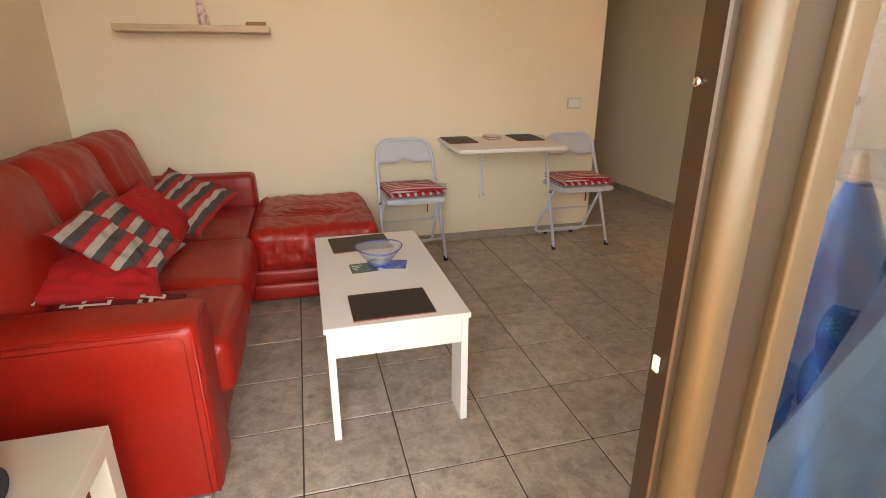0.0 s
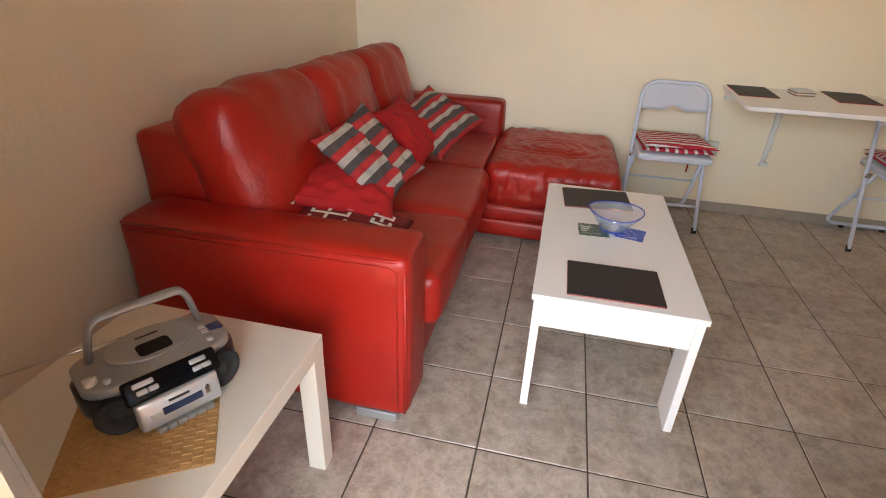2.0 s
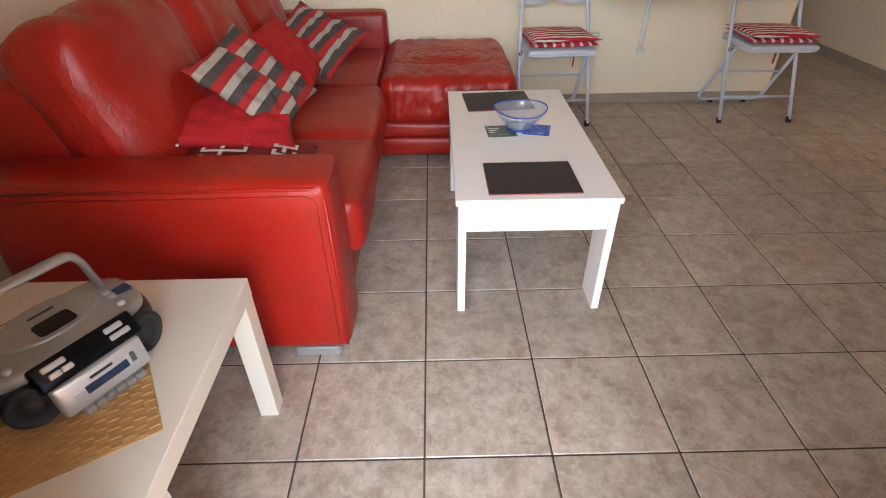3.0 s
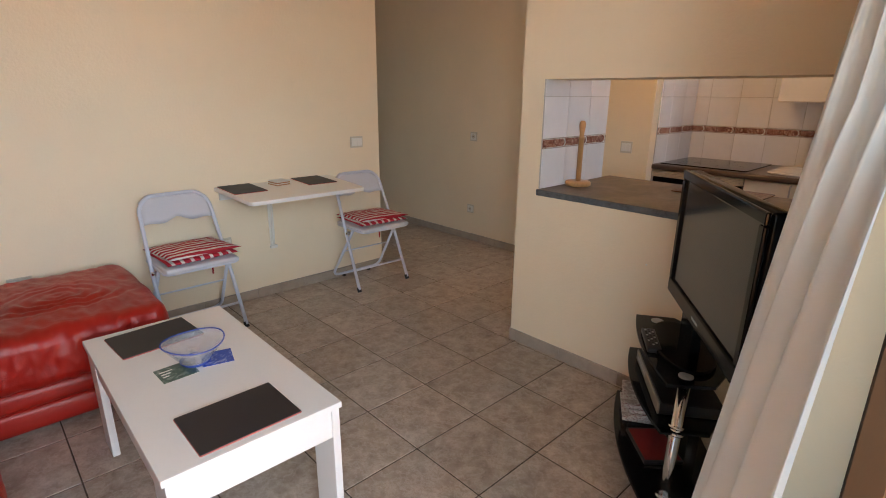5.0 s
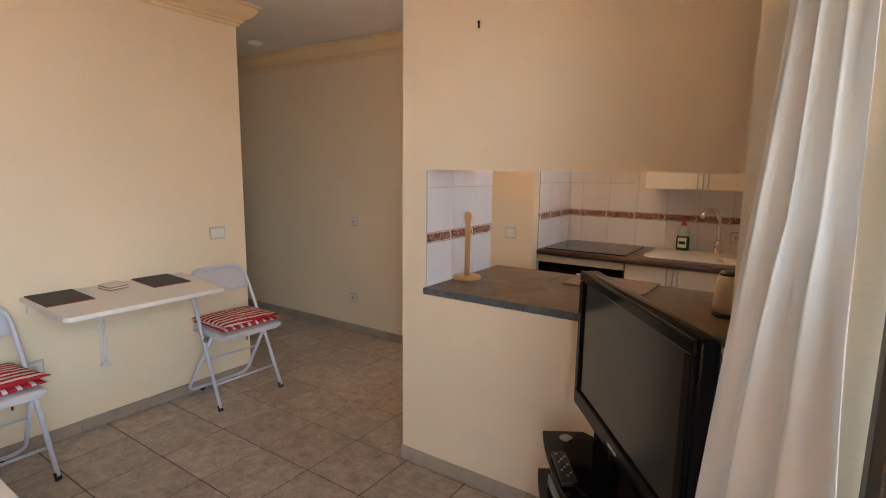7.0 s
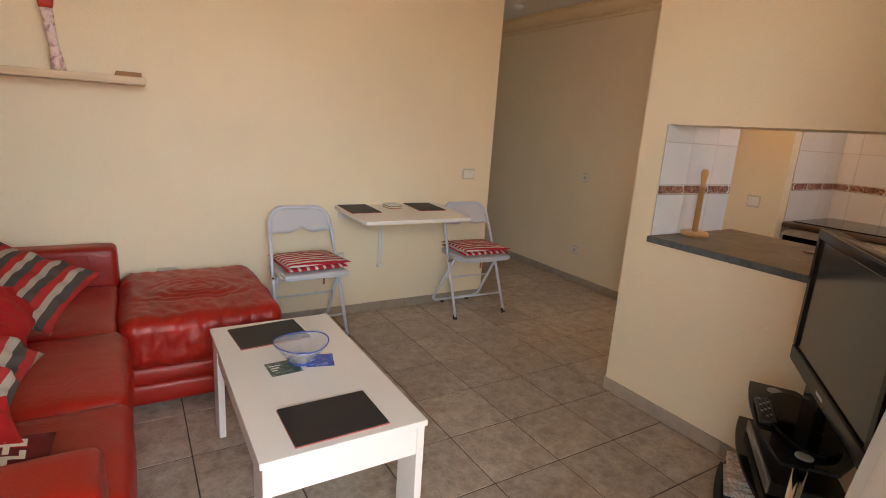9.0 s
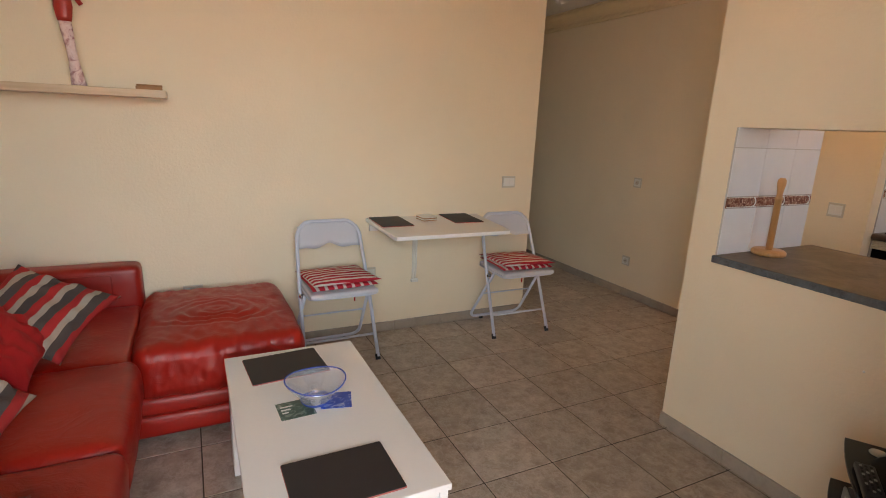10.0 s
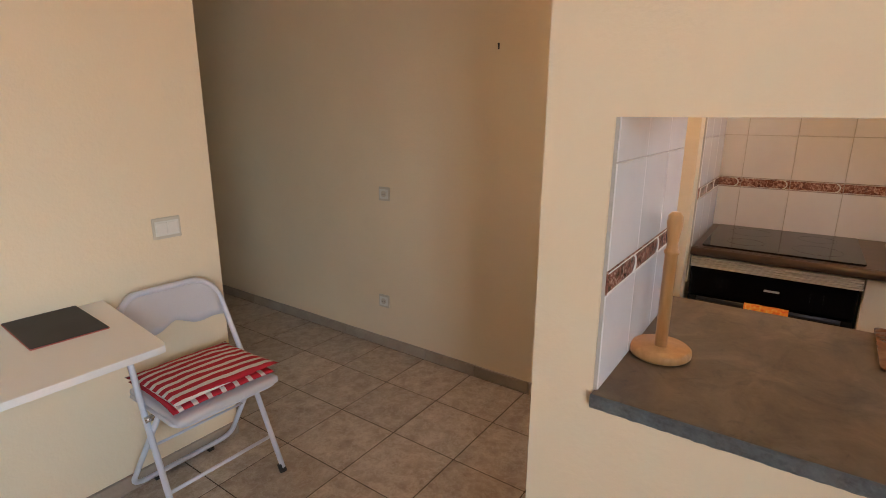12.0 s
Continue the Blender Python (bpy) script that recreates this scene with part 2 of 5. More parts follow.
def straw_mat():
    m, nt, p, vec = base_mat("woven_straw")
    ch = nt.nodes.new("ShaderNodeTexChecker")
    ch.inputs["Scale"].default_value = 45.0
    nt.links.new(vec, ch.inputs["Vector"])
    n1 = noise_node(nt, vec, 25.0, 4.0)
    n2 = noise_node(nt, vec, 6.0, 2.0)
    c = ramp_node(nt, n1, [(0.3, (0.33, 0.17, 0.055)), (0.7, (0.56, 0.33, 0.125))])
    c = mix_node(nt, math_node(nt, 'MULTIPLY', ch.outputs["Fac"], 0.3), c, (0.45, 0.26, 0.09))
    c = mix_node(nt, math_node(nt, 'MULTIPLY', n2, 0.3), c, (0.5, 0.3, 0.12))
    nt.links.new(c, p.inputs["Base Color"])
    p.inputs["Roughness"].default_value = 0.85
    bump_to(nt, p, math_node(nt, 'ADD', ch.outputs["Fac"], n1), 0.5, 0.002)
    return m


def border_mat():
    """Brown scroll print of the border tiles."""
    m, nt, p, vec = base_mat("border_print")
    v = nt.nodes.new("ShaderNodeTexVoronoi")
    v.inputs["Scale"].default_value = 42.0
    nt.links.new(vec, v.inputs["Vector"])
    n1 = noise_node(nt, vec, 55.0, 3.0, 0.6, 2.0)
    c = ramp_node(nt, n1, [(0.35, (0.13, 0.045, 0.03)), (0.5, (0.30, 0.13, 0.09)), (0.62, (0.60, 0.42, 0.33))])
    c = mix_node(nt, ramp_node(nt, v.outputs["Distance"], [(0.15, 0.6), (0.4, 0.0)]), c, (0.09, 0.035, 0.035))
    nt.links.new(c, p.inputs["Base Color"])
    p.inputs["Roughness"].default_value = 0.2
    return m


def print_mat(name, cols, scale, rough=0.35):
    m, nt, p, vec = base_mat(name)
    n = noise_node(nt, vec, scale, 5.0, 0.6, 1.5)
    k = len(cols)
    c = ramp_node(nt, n, [(0.32 + 0.36 * i / max(1, k - 1), cc) for i, cc in enumerate(cols)])
    nt.links.new(c, p.inputs["Base Color"])
    p.inputs["Roughness"].default_value = rough
    return m


MAT = dict(
    wall=plaster("cream_wall_paint", (0.825, 0.715, 0.530)),
    ceiling=plaster("ceiling_paint", (0.80, 0.79, 0.76)),
    cornice=surface("cornice_plaster", (0.80, 0.66, 0.42), 0.6, var=0.06, bump=0.1),
    tile=floor_tile_mat(),
    grout=surface("grout", (0.085, 0.064, 0.048), 0.9, var=0.3, fine=200),
    skirting=surface("skirting_tile", (0.37, 0.31, 0.25), 0.4, var=0.2, big=9, obj_random=0.15),
    white_tile=surface("white_glazed_tile", (0.80, 0.79, 0.79), 0.12, var=0.04, big=6, fine=20, bump=0.08, obj_random=0.06, rvar=0.04),
    tile_joint=surface("wall_tile_joint", (0.50, 0.47, 0.43), 0.9, var=0.2),
    border=border_mat(),
    leather=leather_mat("red_leather", 0.3),
    leather_taut=leather_mat("taut_red_leather", 0.08),
    white=surface("white_laminate", (0.80, 0.785, 0.76), 0.38, var=0.03, fine=90, bump=0.03, rvar=0.05),
    cream_laminate=surface("cream_laminate", (0.68, 0.635, 0.54), 0.4, var=0.03, fine=90, bump=0.03, rvar=0.05),
    white_pl=surface("white_plastic", (0.78, 0.76, 0.70), 0.35, var=0.04, bump=0.02),
    plate_pl=surface("aged_white_plastic", (0.60, 0.56, 0.47), 0.4, var=0.06, bump=0.02),
    frame_grey=surface("pale_blue_grey_enamel", (0.60, 0.63, 0.72), 0.32, var=0.05, bump=0.03),
    chair_vinyl=surface("grey_vinyl", (0.56, 0.57, 0.62), 0.45, var=0.06, fine=150, bump=0.15),
    black=surface("black_plastic", (0.012, 0.012, 0.014), 0.35, var=0.3, bump=0.03),
    rubber=surface("black_rubber", (0.015, 0.015, 0.016), 0.7, var=0.3),
    gloss_black=surface("gloss_black", (0.004, 0.004, 0.005), 0.12, var=0.2, bump=0.0, rvar=0.03, spec=0.12),
    screen=surface("screen_glass", (0.006, 0.007, 0.009), 0.16, var=0.1, bump=0.0, rvar=0.02, spec=0.55),
    black_glass=surface("black_shelf_glass", (0.008, 0.008, 0.009), 0.07, var=0.2, bump=0.0, rvar=0.02, spec=0.3),
    chrome=surface("chrome", (0.75, 0.74, 0.72), 0.12, 1.0, var=0.05, bump=0.0, rvar=0.03),
    silver=surface("silver_plastic", (0.34, 0.33, 0.31), 0.38, 0.5, var=0.05, fine=300, bump=0.04),
    silver_lt=surface("light_silver_plastic", (0.56, 0.56, 0.55), 0.3, 0.55, var=0.05, bump=0.02),
    placemat=surface("black_placemat", (0.020, 0.016, 0.018), 0.58, var=0.25, big=8, fine=250, bump=0.1),
    mat_edge=surface("red_cork_edge", (0.45, 0.13, 0.11), 0.7, var=0.15),
    slate=stone_top_mat(),
    slate_edge=surface("slate_laminate_edge", (0.095, 0.110, 0.118), 0.5, var=0.6, big=30, fine=160, bump=0.6, bdist=0.003),
    beech=wood_mat("varnished_beech", (0.48, 0.24, 0.085), (0.62, 0.34, 0.14), 0.3, (30.0, 30.0, 3.0)),
    shelf_wood=wood_mat("shelf_veneer", (0.58, 0.42, 0.26), (0.70, 0.54, 0.36), 0.45),
    brown_edge=wood_mat("dark_wood_worktop", (0.055, 0.03, 0.018), (0.12, 0.07, 0.04), 0.28, (25.0, 2.0, 25.0)),
    cream_door=surface("cream_cabinet_paint", (0.78, 0.71, 0.57), 0.35, var=0.04, bump=0.03),
    cream_slat=surface("cream_metal", (0.66, 0.58, 0.44), 0.4, var=0.05),
    sink=surface("cream_composite_sink", (0.78, 0.74, 0.66), 0.25, var=0.05, fine=400, bump=0.05),
    bronze=surface("bronze_anodised_aluminium", (0.028, 0.018, 0.009), 0.45, 0.2, var=0.15, fine=180, bump=0.05),
    champagne=surface("champagne_aluminium", (0.066, 0.046, 0.022), 0.42, 0.15, var=0.12, fine=180, bump=0.03),
    curtain=curtain_mat(),
    straw=straw_mat(),
    blue_glass=thin_glass("blue_tinted_glass", (0.94, 0.96, 0.995), 0.16),
    blue_rim=thin_glass("deep_blue_glass", (0.16, 0.26, 0.85), 0.10, 0.3),
    pane=thin_glass("solar_door_glass", (0.55, 0.59, 0.60), 0.18, 0.0),
    clear=glass_mat("window_glass", (0.95, 0.97, 0.97), 0.0, 1.45),
    red_cloth=surface("plain_red_cotton", (0.42, 0.006, 0.009), 0.85, var=0.15, big=5, fine=350, bump=0.35),
    stripe=stripes_mat("striped_pillow_cloth", 0, 0.088, [(0.0, (0.44, 0.012, 0.014)), (0.34, (0.44, 0.385, 0.32)), (0.64, (0.062, 0.055, 0.052))]),
    stripe_pieced=stripes_mat("pieced_striped_cloth", 0, 0.088, [(0.0, (0.44, 0.012, 0.014)), (0.34, (0.44, 0.385, 0.32)), (0.64, (0.062, 0.055, 0.052))], pieced=0.45),
    seat_pad=stripes_mat("red_white_stripe", 1, 0.042, [(0.0, (0.50, 0.008, 0.030)), (0.58, (0.84, 0.78, 0.74))], offset=-0.012),
    seat_pad_cross=stripes_mat("red_white_cross_stripe", 0, 0.050, [(0.0, (0.50, 0.008, 0.030)), (0.66, (0.84, 0.78, 0.74))]),
    key_cloth=surface("cream_key_braid", (0.84, 0.80, 0.70), 0.9, var=0.2, fine=200, bump=0.3),
    dark_red=surface("dark_red_cloth", (0.20, 0.014, 0.016), 0.85, var=0.15, fine=250),
    parasol=print_mat("blue_parasol_cloth", [(0.002, 0.035, 0.28), (0.004, 0.09, 0.50), (0.008, 0.20, 0.65), (0.20, 0.12, 0.40)], 5.0, 0.6),
    terracotta=surface("terracotta_paving", (0.68, 0.32, 0.12), 0.8, var=0.2, big=4),
    facade=plaster("outside_render", (0.56, 0.53, 0.47)),
    leaflet_green=print_mat("green_leaflet_print", [(0.02, 0.035, 0.03), (0.05, 0.10, 0.07), (0.30, 0.34, 0.30)], 30.0),
    leaflet_blue=print_mat("blue_leaflet_print", [(0.01, 0.04, 0.28), (0.02, 0.08, 0.45), (0.5, 0.55, 0.65)], 28.0),
    paper=print_mat("magazine_print", [(0.65, 0.6, 0.55), (0.35, 0.28, 0.24), (0.75, 0.72, 0.68), (0.25, 0.06, 0.05)], 18.0),
    board=print_mat("printed_glass_board", [(0.055, 0.025, 0.015), (0.14, 0.06, 0.03), (0.24, 0.13, 0.06), (0.10, 0.07, 0.06)], 7.0, 0.15),
    fruit=surface("printed_fruit", (0.55, 0.33, 0.09), 0.2, var=0.3, big=20),
    green_liquid=surface("green_detergent", (0.005, 0.10, 0.05), 0.15, var=0.2, bump=0.0),
    clear_pl=surface("clear_bottle_plastic", (0.55, 0.66, 0.62), 0.2, var=0.1, bump=0.0),
    red_pl=surface("red_plastic", (0.55, 0.05, 0.04), 0.35, var=0.1, bump=0.0),
    label=surface("paper_label", (0.75, 0.75, 0.70), 0.5, var=0.06),
    beige_pl=surface("beige_plastic", (0.66, 0.52, 0.36), 0.4, var=0.06),
    orange=print_mat("orange_cloth_print", [(0.75, 0.10, 0.02), (0.85, 0.3, 0.03), (0.8, 0.55, 0.12)], 35.0, 0.8),
    ornament_red=surface("red_glazed_resin", (0.42, 0.03, 0.02), 0.4, var=0.2),
    ornament_white=print_mat("washed_white_resin", [(0.30, 0.10, 0.12), (0.72, 0.56, 0.54), (0.80, 0.70, 0.68)], 22.0, 0.5),
    book=surface("brown_board_box", (0.38, 0.19, 0.08), 0.6, var=0.15),
    grey=surface("grey_metal", (0.45, 0.45, 0.44), 0.35, 0.6, var=0.1),
    display=surface("dark_display", (0.02, 0.03, 0.07), 0.15, var=0.1, bump=0.0),
    dark=surface("dark_recess", (0.02, 0.018, 0.016), 0.7, var=0.2),
)

# ---- mesh helpers ----


def finish(bm, smooth=False):
    bmesh.ops.recalc_face_normals(bm, faces=bm.faces)
    if smooth:
        for f in bm.faces:
            f.smooth = True
    return bm


def to_mesh(name, bm, material):
    me = bpy.data.meshes.new(name)
    bm.to_mesh(me)
    bm.free()
    me.materials.append(MAT[material])
    return me


def part(name, bm, material, parent, label=""):
    ob = new(name, to_mesh(name, bm, material))
    ob.parent = parent
    if label:
        ob["label"] = label
    return ob


def solid(name, bm, material, label, category="", kind="", group=""):
    return tagged(new(name, to_mesh(name, bm, material)), label, category, group, kind)


def thing(name, label, category, m=None, group="", kind=""):
    ob = new(name)
    ob.empty_display_size = 0.05
    if m is not None:
        ob.matrix_world = m
    return tagged(ob, label, category, group, kind)


def box(x0, x1, y0, y1, z0, z1, bevel=0.0, seg=2, bm=None, m=None):
    b = bmesh.new()
    bmesh.ops.create_cube(b, size=1.0)
    for v in b.verts:
        v.co = Vector(((x0 + x1) / 2 + v.co.x * (x1 - x0), (y0 + y1) / 2 + v.co.y * (y1 - y0), (z0 + z1) / 2 + v.co.z * (z1 - z0)))
    if bevel:
        bmesh.ops.bevel(b, geom=b.edges[:], offset=bevel, segments=seg, profile=0.5, affect='EDGES')
        if seg > 2:
            for f in b.faces:
                f.smooth = True
    if m is not None:
        b.transform(m)
    return b if bm is None else join(bm, b)


def join(a, b):
    me = bpy.data.meshes.new("tmp")
    b.to_mesh(me)
    b.free()
    a.from_mesh(me)
    bpy.data.meshes.remove(me)
    return a


def lathe(profile, seg=24, x=0.0, y=0.0, z=0.0, cap=True, smooth=True):
    b = bmesh.new()
    rings = []
    for r, h in profile:
        rings.append([b.verts.new((x + max(r, 0.0002) * math.cos(2 * math.pi * i / seg), y + max(r, 0.0002) * math.sin(2 * math.pi * i / seg), z + h)) for i in range(seg)])
    for a, c in zip(rings, rings[1:]):
        for i in range(seg):
            b.faces.new((a[i], a[(i + 1) % seg], c[(i + 1) % seg], c[i]))
    if cap:
        b.faces.new(rings[0][::-1])
        b.faces.new(rings[-1])
    return finish(b, smooth)


def rod(p, q, r, seg=12, r2=None):
    p, q = Vector(p), Vector(q)
    b = lathe([(r, 0.0), (r if r2 is None else r2, (q - p).length)], seg)
    b.transform(Matrix.Translation(p) @ (q - p).to_track_quat('Z', 'Y').to_matrix().to_4x4())
    return b


def fillet(pts, rad, n=5):
    out = [Vector(pts[0])]
    for a, b, c in zip(pts, pts[1:], pts[2:]):
        a, b, c = Vector(a), Vector(b), Vector(c)
        u, w = (a - b), (c - b)
        d = min(rad, u.length * 0.48, w.length * 0.48)
        s, e = b + u.normalized() * d, b + w.normalized() * d
        for i in range(n + 1):
            t = i / n
            out.append(s * (1 - t) ** 2 + b * 2 * t * (1 - t) + e * t * t)
    out.append(Vector(pts[-1]))
    return out


def tube(pts, r, seg=10, flat=1.0):
    pts = [Vector(p) for p in pts]
    b = bmesh.new()
    rings = []
    prev = None
    for i, p in enumerate(pts):
        d = (pts[min(i + 1, len(pts) - 1)] - pts[max(i - 1, 0)]).normalized()
        if prev is None:
            up = Vector((0, 0, 1)) if abs(d.z) < 0.9 else Vector((1, 0, 0))
            n = d.cross(up).normalized()
        else:
            n = (prev - d * prev.dot(d)).normalized()
        prev = n
        k = d.cross(n)
        rings.append([b.verts.new(p + n * (r * flat * math.cos(2 * math.pi * j / seg)) + k * (r * math.sin(2 * math.pi * j / seg))) for j in range(seg)])
    for a, c in zip(rings, rings[1:]):
        for j in range(seg):
            b.faces.new((a[j], a[(j + 1) % seg], c[(j + 1) % seg], c[j]))
    b.faces.new(rings[0][::-1])
    b.faces.new(rings[-1])
    return finish(b, True)


def prism(outline, z0, z1, bevel=0.0, seg=2):
    b = bmesh.new()
    lo = [b.verts.new((x, y, z0)) for x, y in outline]
    hi = [b.verts.new((x, y, z1)) for x, y in outline]
    n = len(outline)
    b.faces.new(lo[::-1])
    b.faces.new(hi)
    for i in range(n):
        b.faces.new((lo[i], lo[(i + 1) % n], hi[(i + 1) % n], hi[i]))
    finish(b)
    if bevel:
        es = [e for e in b.edges if abs(e.verts[0].co.z - e.verts[1].co.z) < 1e-6]
        bmesh.ops.bevel(b, geom=es, offset=bevel, segments=seg, profile=0.5, affect='EDGES')
    return b


def rounded_rect(x0, x1, y0, y1, r, n=6):
    out = []
    for cx, cy, a0 in ((x1 - r, y1 - r, 0), (x0 + r, y1 - r, 90), (x0 + r, y0 + r, 180), (x1 - r, y0 + r, 270)):
        for i in range(n + 1):
            a = radians(a0 + 90 * i / n)
            out.append((cx + r * math.cos(a), cy + r * math.sin(a)))
    return out


def soft_box(x0, x1, y0, y1, z0, z1, r, div=(12, 12, 8), bulge=(0, 0, 0), wrinkle=0.0, freq=9.0, seed=0.0, stretch=(1, 1, 1)):
    """An upholstered block: rounded edges, swelling faces and creases in the skin."""
    h = Vector(((x1 - x0) / 2, (y1 - y0) / 2, (z1 - z0) / 2))
    c = Vector(((x0 + x1) / 2, (y0 + y1) / 2, (z0 + z1) / 2))
    b = bmesh.new()

    def spread(n, half):
        k = min(0.45, r / (2 * half))
        inner = [k + (1 - 2 * k) * i / (n - 4) for i in range(n - 3)]
        ts = [0, k * 0.4] + inner + [1 - k * 0.4, 1]
        return [-half + 2 * half * t for t in ts]

    lines = [spread(div[a], h[a]) for a in range(3)]

    def shape(p):
        inner = Vector([max(-(h[a] - r), min(h[a] - r, p[a])) for a in range(3)])
        d = p - inner
        q = inner + (d.normalized() * r if d.length > 1e-9 else d)
        u = [p[a] / h[a] for a in range(3)]
        for a in range(3):
            e, f = (a + 1) % 3, (a + 2) % 3
            q[a] += u[a] * bulge[a] * (1 - u[e] ** 2) * (1 - u[f] ** 2)
        if wrinkle:
            nrm = d.normalized() if d.length > 1e-9 else Vector((0, 0, 1))
            s = Vector([(q[a] + c[a]) * freq * stretch[a] for a in range(3)]) + Vector((seed, seed * 1.7, 0))
            w = noise.noise(s) + 0.5 * noise.noise(s * 2.3)
            q += nrm * w * wrinkle
        return q + c

    for a in range(3):
        e, f = (a + 1) % 3, (a + 2) % 3
        for sgn in (-1, 1):
            grid = []
            for i in lines[e]:
                row = []
                for j in lines[f]:
                    p = Vector((0, 0, 0))
                    p[a], p[e], p[f] = sgn * h[a], i, j
                    row.append(b.verts.new(shape(p)))
                grid.append(row)
            for g0, g1 in zip(grid, grid[1:]):
                for k in range(len(g0) - 1):
                    b.faces.new((g0[k], g1[k], g1[k + 1], g0[k + 1]))
    bmesh.ops.remove_doubles(b, verts=b.verts[:], dist=1e-5)
    return finish(b, True)


def pillow(w, h, t, n=18, wrinkle=0.006, seed=0.0, slack=0.05):
    """A stuffed square pillow lying in the xy plane, with slack corners."""
    b = bmesh.new()
    grids = []
    for sgn in (-1, 1):
        g = []
        for i in range(n + 1):
            row = []
            for j in range(n + 1):
                u, v = 2 * i / n - 1, 2 * j / n - 1
                pull = 1 - slack * (1 - abs(u) ** 2) * abs(v) ** 3
                pull2 = 1 - slack * (1 - abs(v) ** 2) * abs(u) ** 3
                z = t / 2 * ((1 - u * u) * (1 - v * v)) ** 0.42
                s = Vector((u * 2.5 + seed, v * 2.5, sgn * 2.0))
                z += wrinkle * noise.noise(s * 1.8) * (1 if z > 0.004 else 0)
                row.append(b.verts.new((u * w / 2 * pull2, v * h / 2 * pull, sgn * max(z, 0))))
            g.append(row)
        grids.append(g)
        for g0, g1 in zip(g, g[1:]):
            for k in range(n):
                b.faces.new((g0[k], g1[k], g1[k + 1], g0[k + 1]))
    bmesh.ops.remove_doubles(b, verts=b.verts[:], dist=1e-5)
    return finish(b, True)


def frame_of(p, xdir, zdir):
    """A pose at p whose x axis runs along xdir and whose z axis is near zdir."""
    x = Vector(xdir).normalized()
    z = Vector(zdir)
    z = (z - x * z.dot(x)).normalized()
    y = z.cross(x)
    m = Matrix((x, y, z)).transposed().to_4x4()
    m.translation = Vector(p)
    return m

# ---- the setting ----
XL, XR, YF, YD, ZC = -0.72, 2.50, 3.63, 0.72, 2.40
XK, XC, YK = 4.47, 3.81, 2.04
T = 0.33


def wall(name, blocks, material="wall", label="cream painted plaster wall"):
    b = bmesh.new()
    for k in blocks:
        box(*k, bm=b)
    return solid(name, b, material, label, "wall", "structure")


wall("wall_left", [(XL - 0.12, XL, 0.45, 3.74, -0.02, ZC)])
wall("wall_far", [(XL, 2.735, YF, YF + 0.12, -0.02, ZC)])
wall("wall_corridor_left", [(2.60, 2.735, YF + 0.12, 6.0, -0.02, ZC)])
wall("wall_corridor_end", [(2.60, XC + 0.12, 6.0, 6.12, -0.02, ZC)])
wall("wall_corridor_right", [(XC, XC + 0.12, YK, 6.0, -0.02, ZC)])
wall("wall_kitchen_side", [(XC + 0.12, XK + 0.12, YK, YK + 0.12, -0.02, ZC)])
wall("wall_kitchen_back", [(XK, XK + 0.12, 0.45, YK, -0.02, ZC)])
wall("wall_below_hatch", [(XR, XR + 0.12, 0.757, 1.97, -0.02, 0.841)], label="cream plaster wall below the serving hatch")
wall("wall_above_hatch", [(XR, XR + 0.30, 0.757, 1.97, 1.396, ZC)], label="cream plaster wall above the serving hatch")
wall("wall_hatch_pier", [(XR, 3.09, 1.97, 2.10, -0.02, ZC)], label="cream plaster pier at the end of the serving hatch")
wall("wall_hatch_end", [(XR, XR + 0.12, YD, 0.757, -0.02, ZC)])
# the second block is unseen, added to keep light off the left side
wall("wall_front", [(XL, -0.30, 0.45, YD, -0.02, ZC), (-0.30, 0.12, 0.45, 0.54, -0.02, 2.14), (-0.30, 1.95, 0.45, YD, 2.14, ZC), (1.95, 3.1, 0.45, YD, -0.02, ZC),
                    (3.1, 3.7, 0.45, YD, -0.02, 1.0), (3.1, 3.7, 0.45, YD, 2.1, ZC), (3.7, XK, 0.45, YD, -0.02, ZC)])
solid("ceiling", box(XL - 0.12, XK + 0.12, 0.45, 6.12, ZC, ZC + 0.1), "ceiling", "white painted plaster ceiling", "ceiling", "structure")


def cornice(path, profile):
    pts = [Vector(p) for p in path]
    b = bmesh.new()
    rings = []
    for i, p in enumerate(pts):
        ns = []
        for a, c in ((i - 1, i), (i, i + 1)):
            if a >= 0 and c < len(pts):
                d = (pts[c] - pts[a]).normalized()
                ns.append(Vector((d.y, -d.x)))
        n = ns[0] if len(ns) == 1 else (ns[0] + ns[1]) / (1 + ns[0].dot(ns[1]))
        rings.append([b.verts.new((p.x + n.x * o, p.y + n.y * o, z)) for o, z in profile])
    for a, c in zip(rings, rings[1:]):
        for k in range(len(profile)):
            j = (k + 1) % len(profile)
            b.faces.new((a[k], a[j], c[j], c[k]))
    b.faces.new(rings[0])
    b.faces.new(rings[-1][::-1])
    return finish(b)


prof = [(-0.01, ZC - 0.002), (0.115, ZC - 0.002), (0.115, ZC - 0.014), (0.100, ZC - 0.020), (0.098, ZC - 0.034), (0.085, ZC - 0.056),
        (0.066, ZC - 0.074), (0.046, ZC - 0.086), (0.030, ZC - 0.094), (0.030, ZC - 0.106), (0.018, ZC - 0.112), (0.012, ZC - 0.128), (-0.01, ZC - 0.130)]
solid("cornice", cornice([(XL, YD), (XL, YF), (2.735, YF), (2.735, 6.0), (XC, 6.0), (XC, YK + 0.07)], prof), "cornice",
      "yellow-cream moulded plaster cornice under the ceiling", "cornice", "structure")

# floor: dark grout bed, the tiles lie on it (see the end of the file)
floor = solid("floor", box(XL - 0.1, XK + 0.1, 0.456, 6.1, -0.03, -0.003), "grout", "grey-brown mottled stoneware floor tiles with dark joints", "floor", "structure")

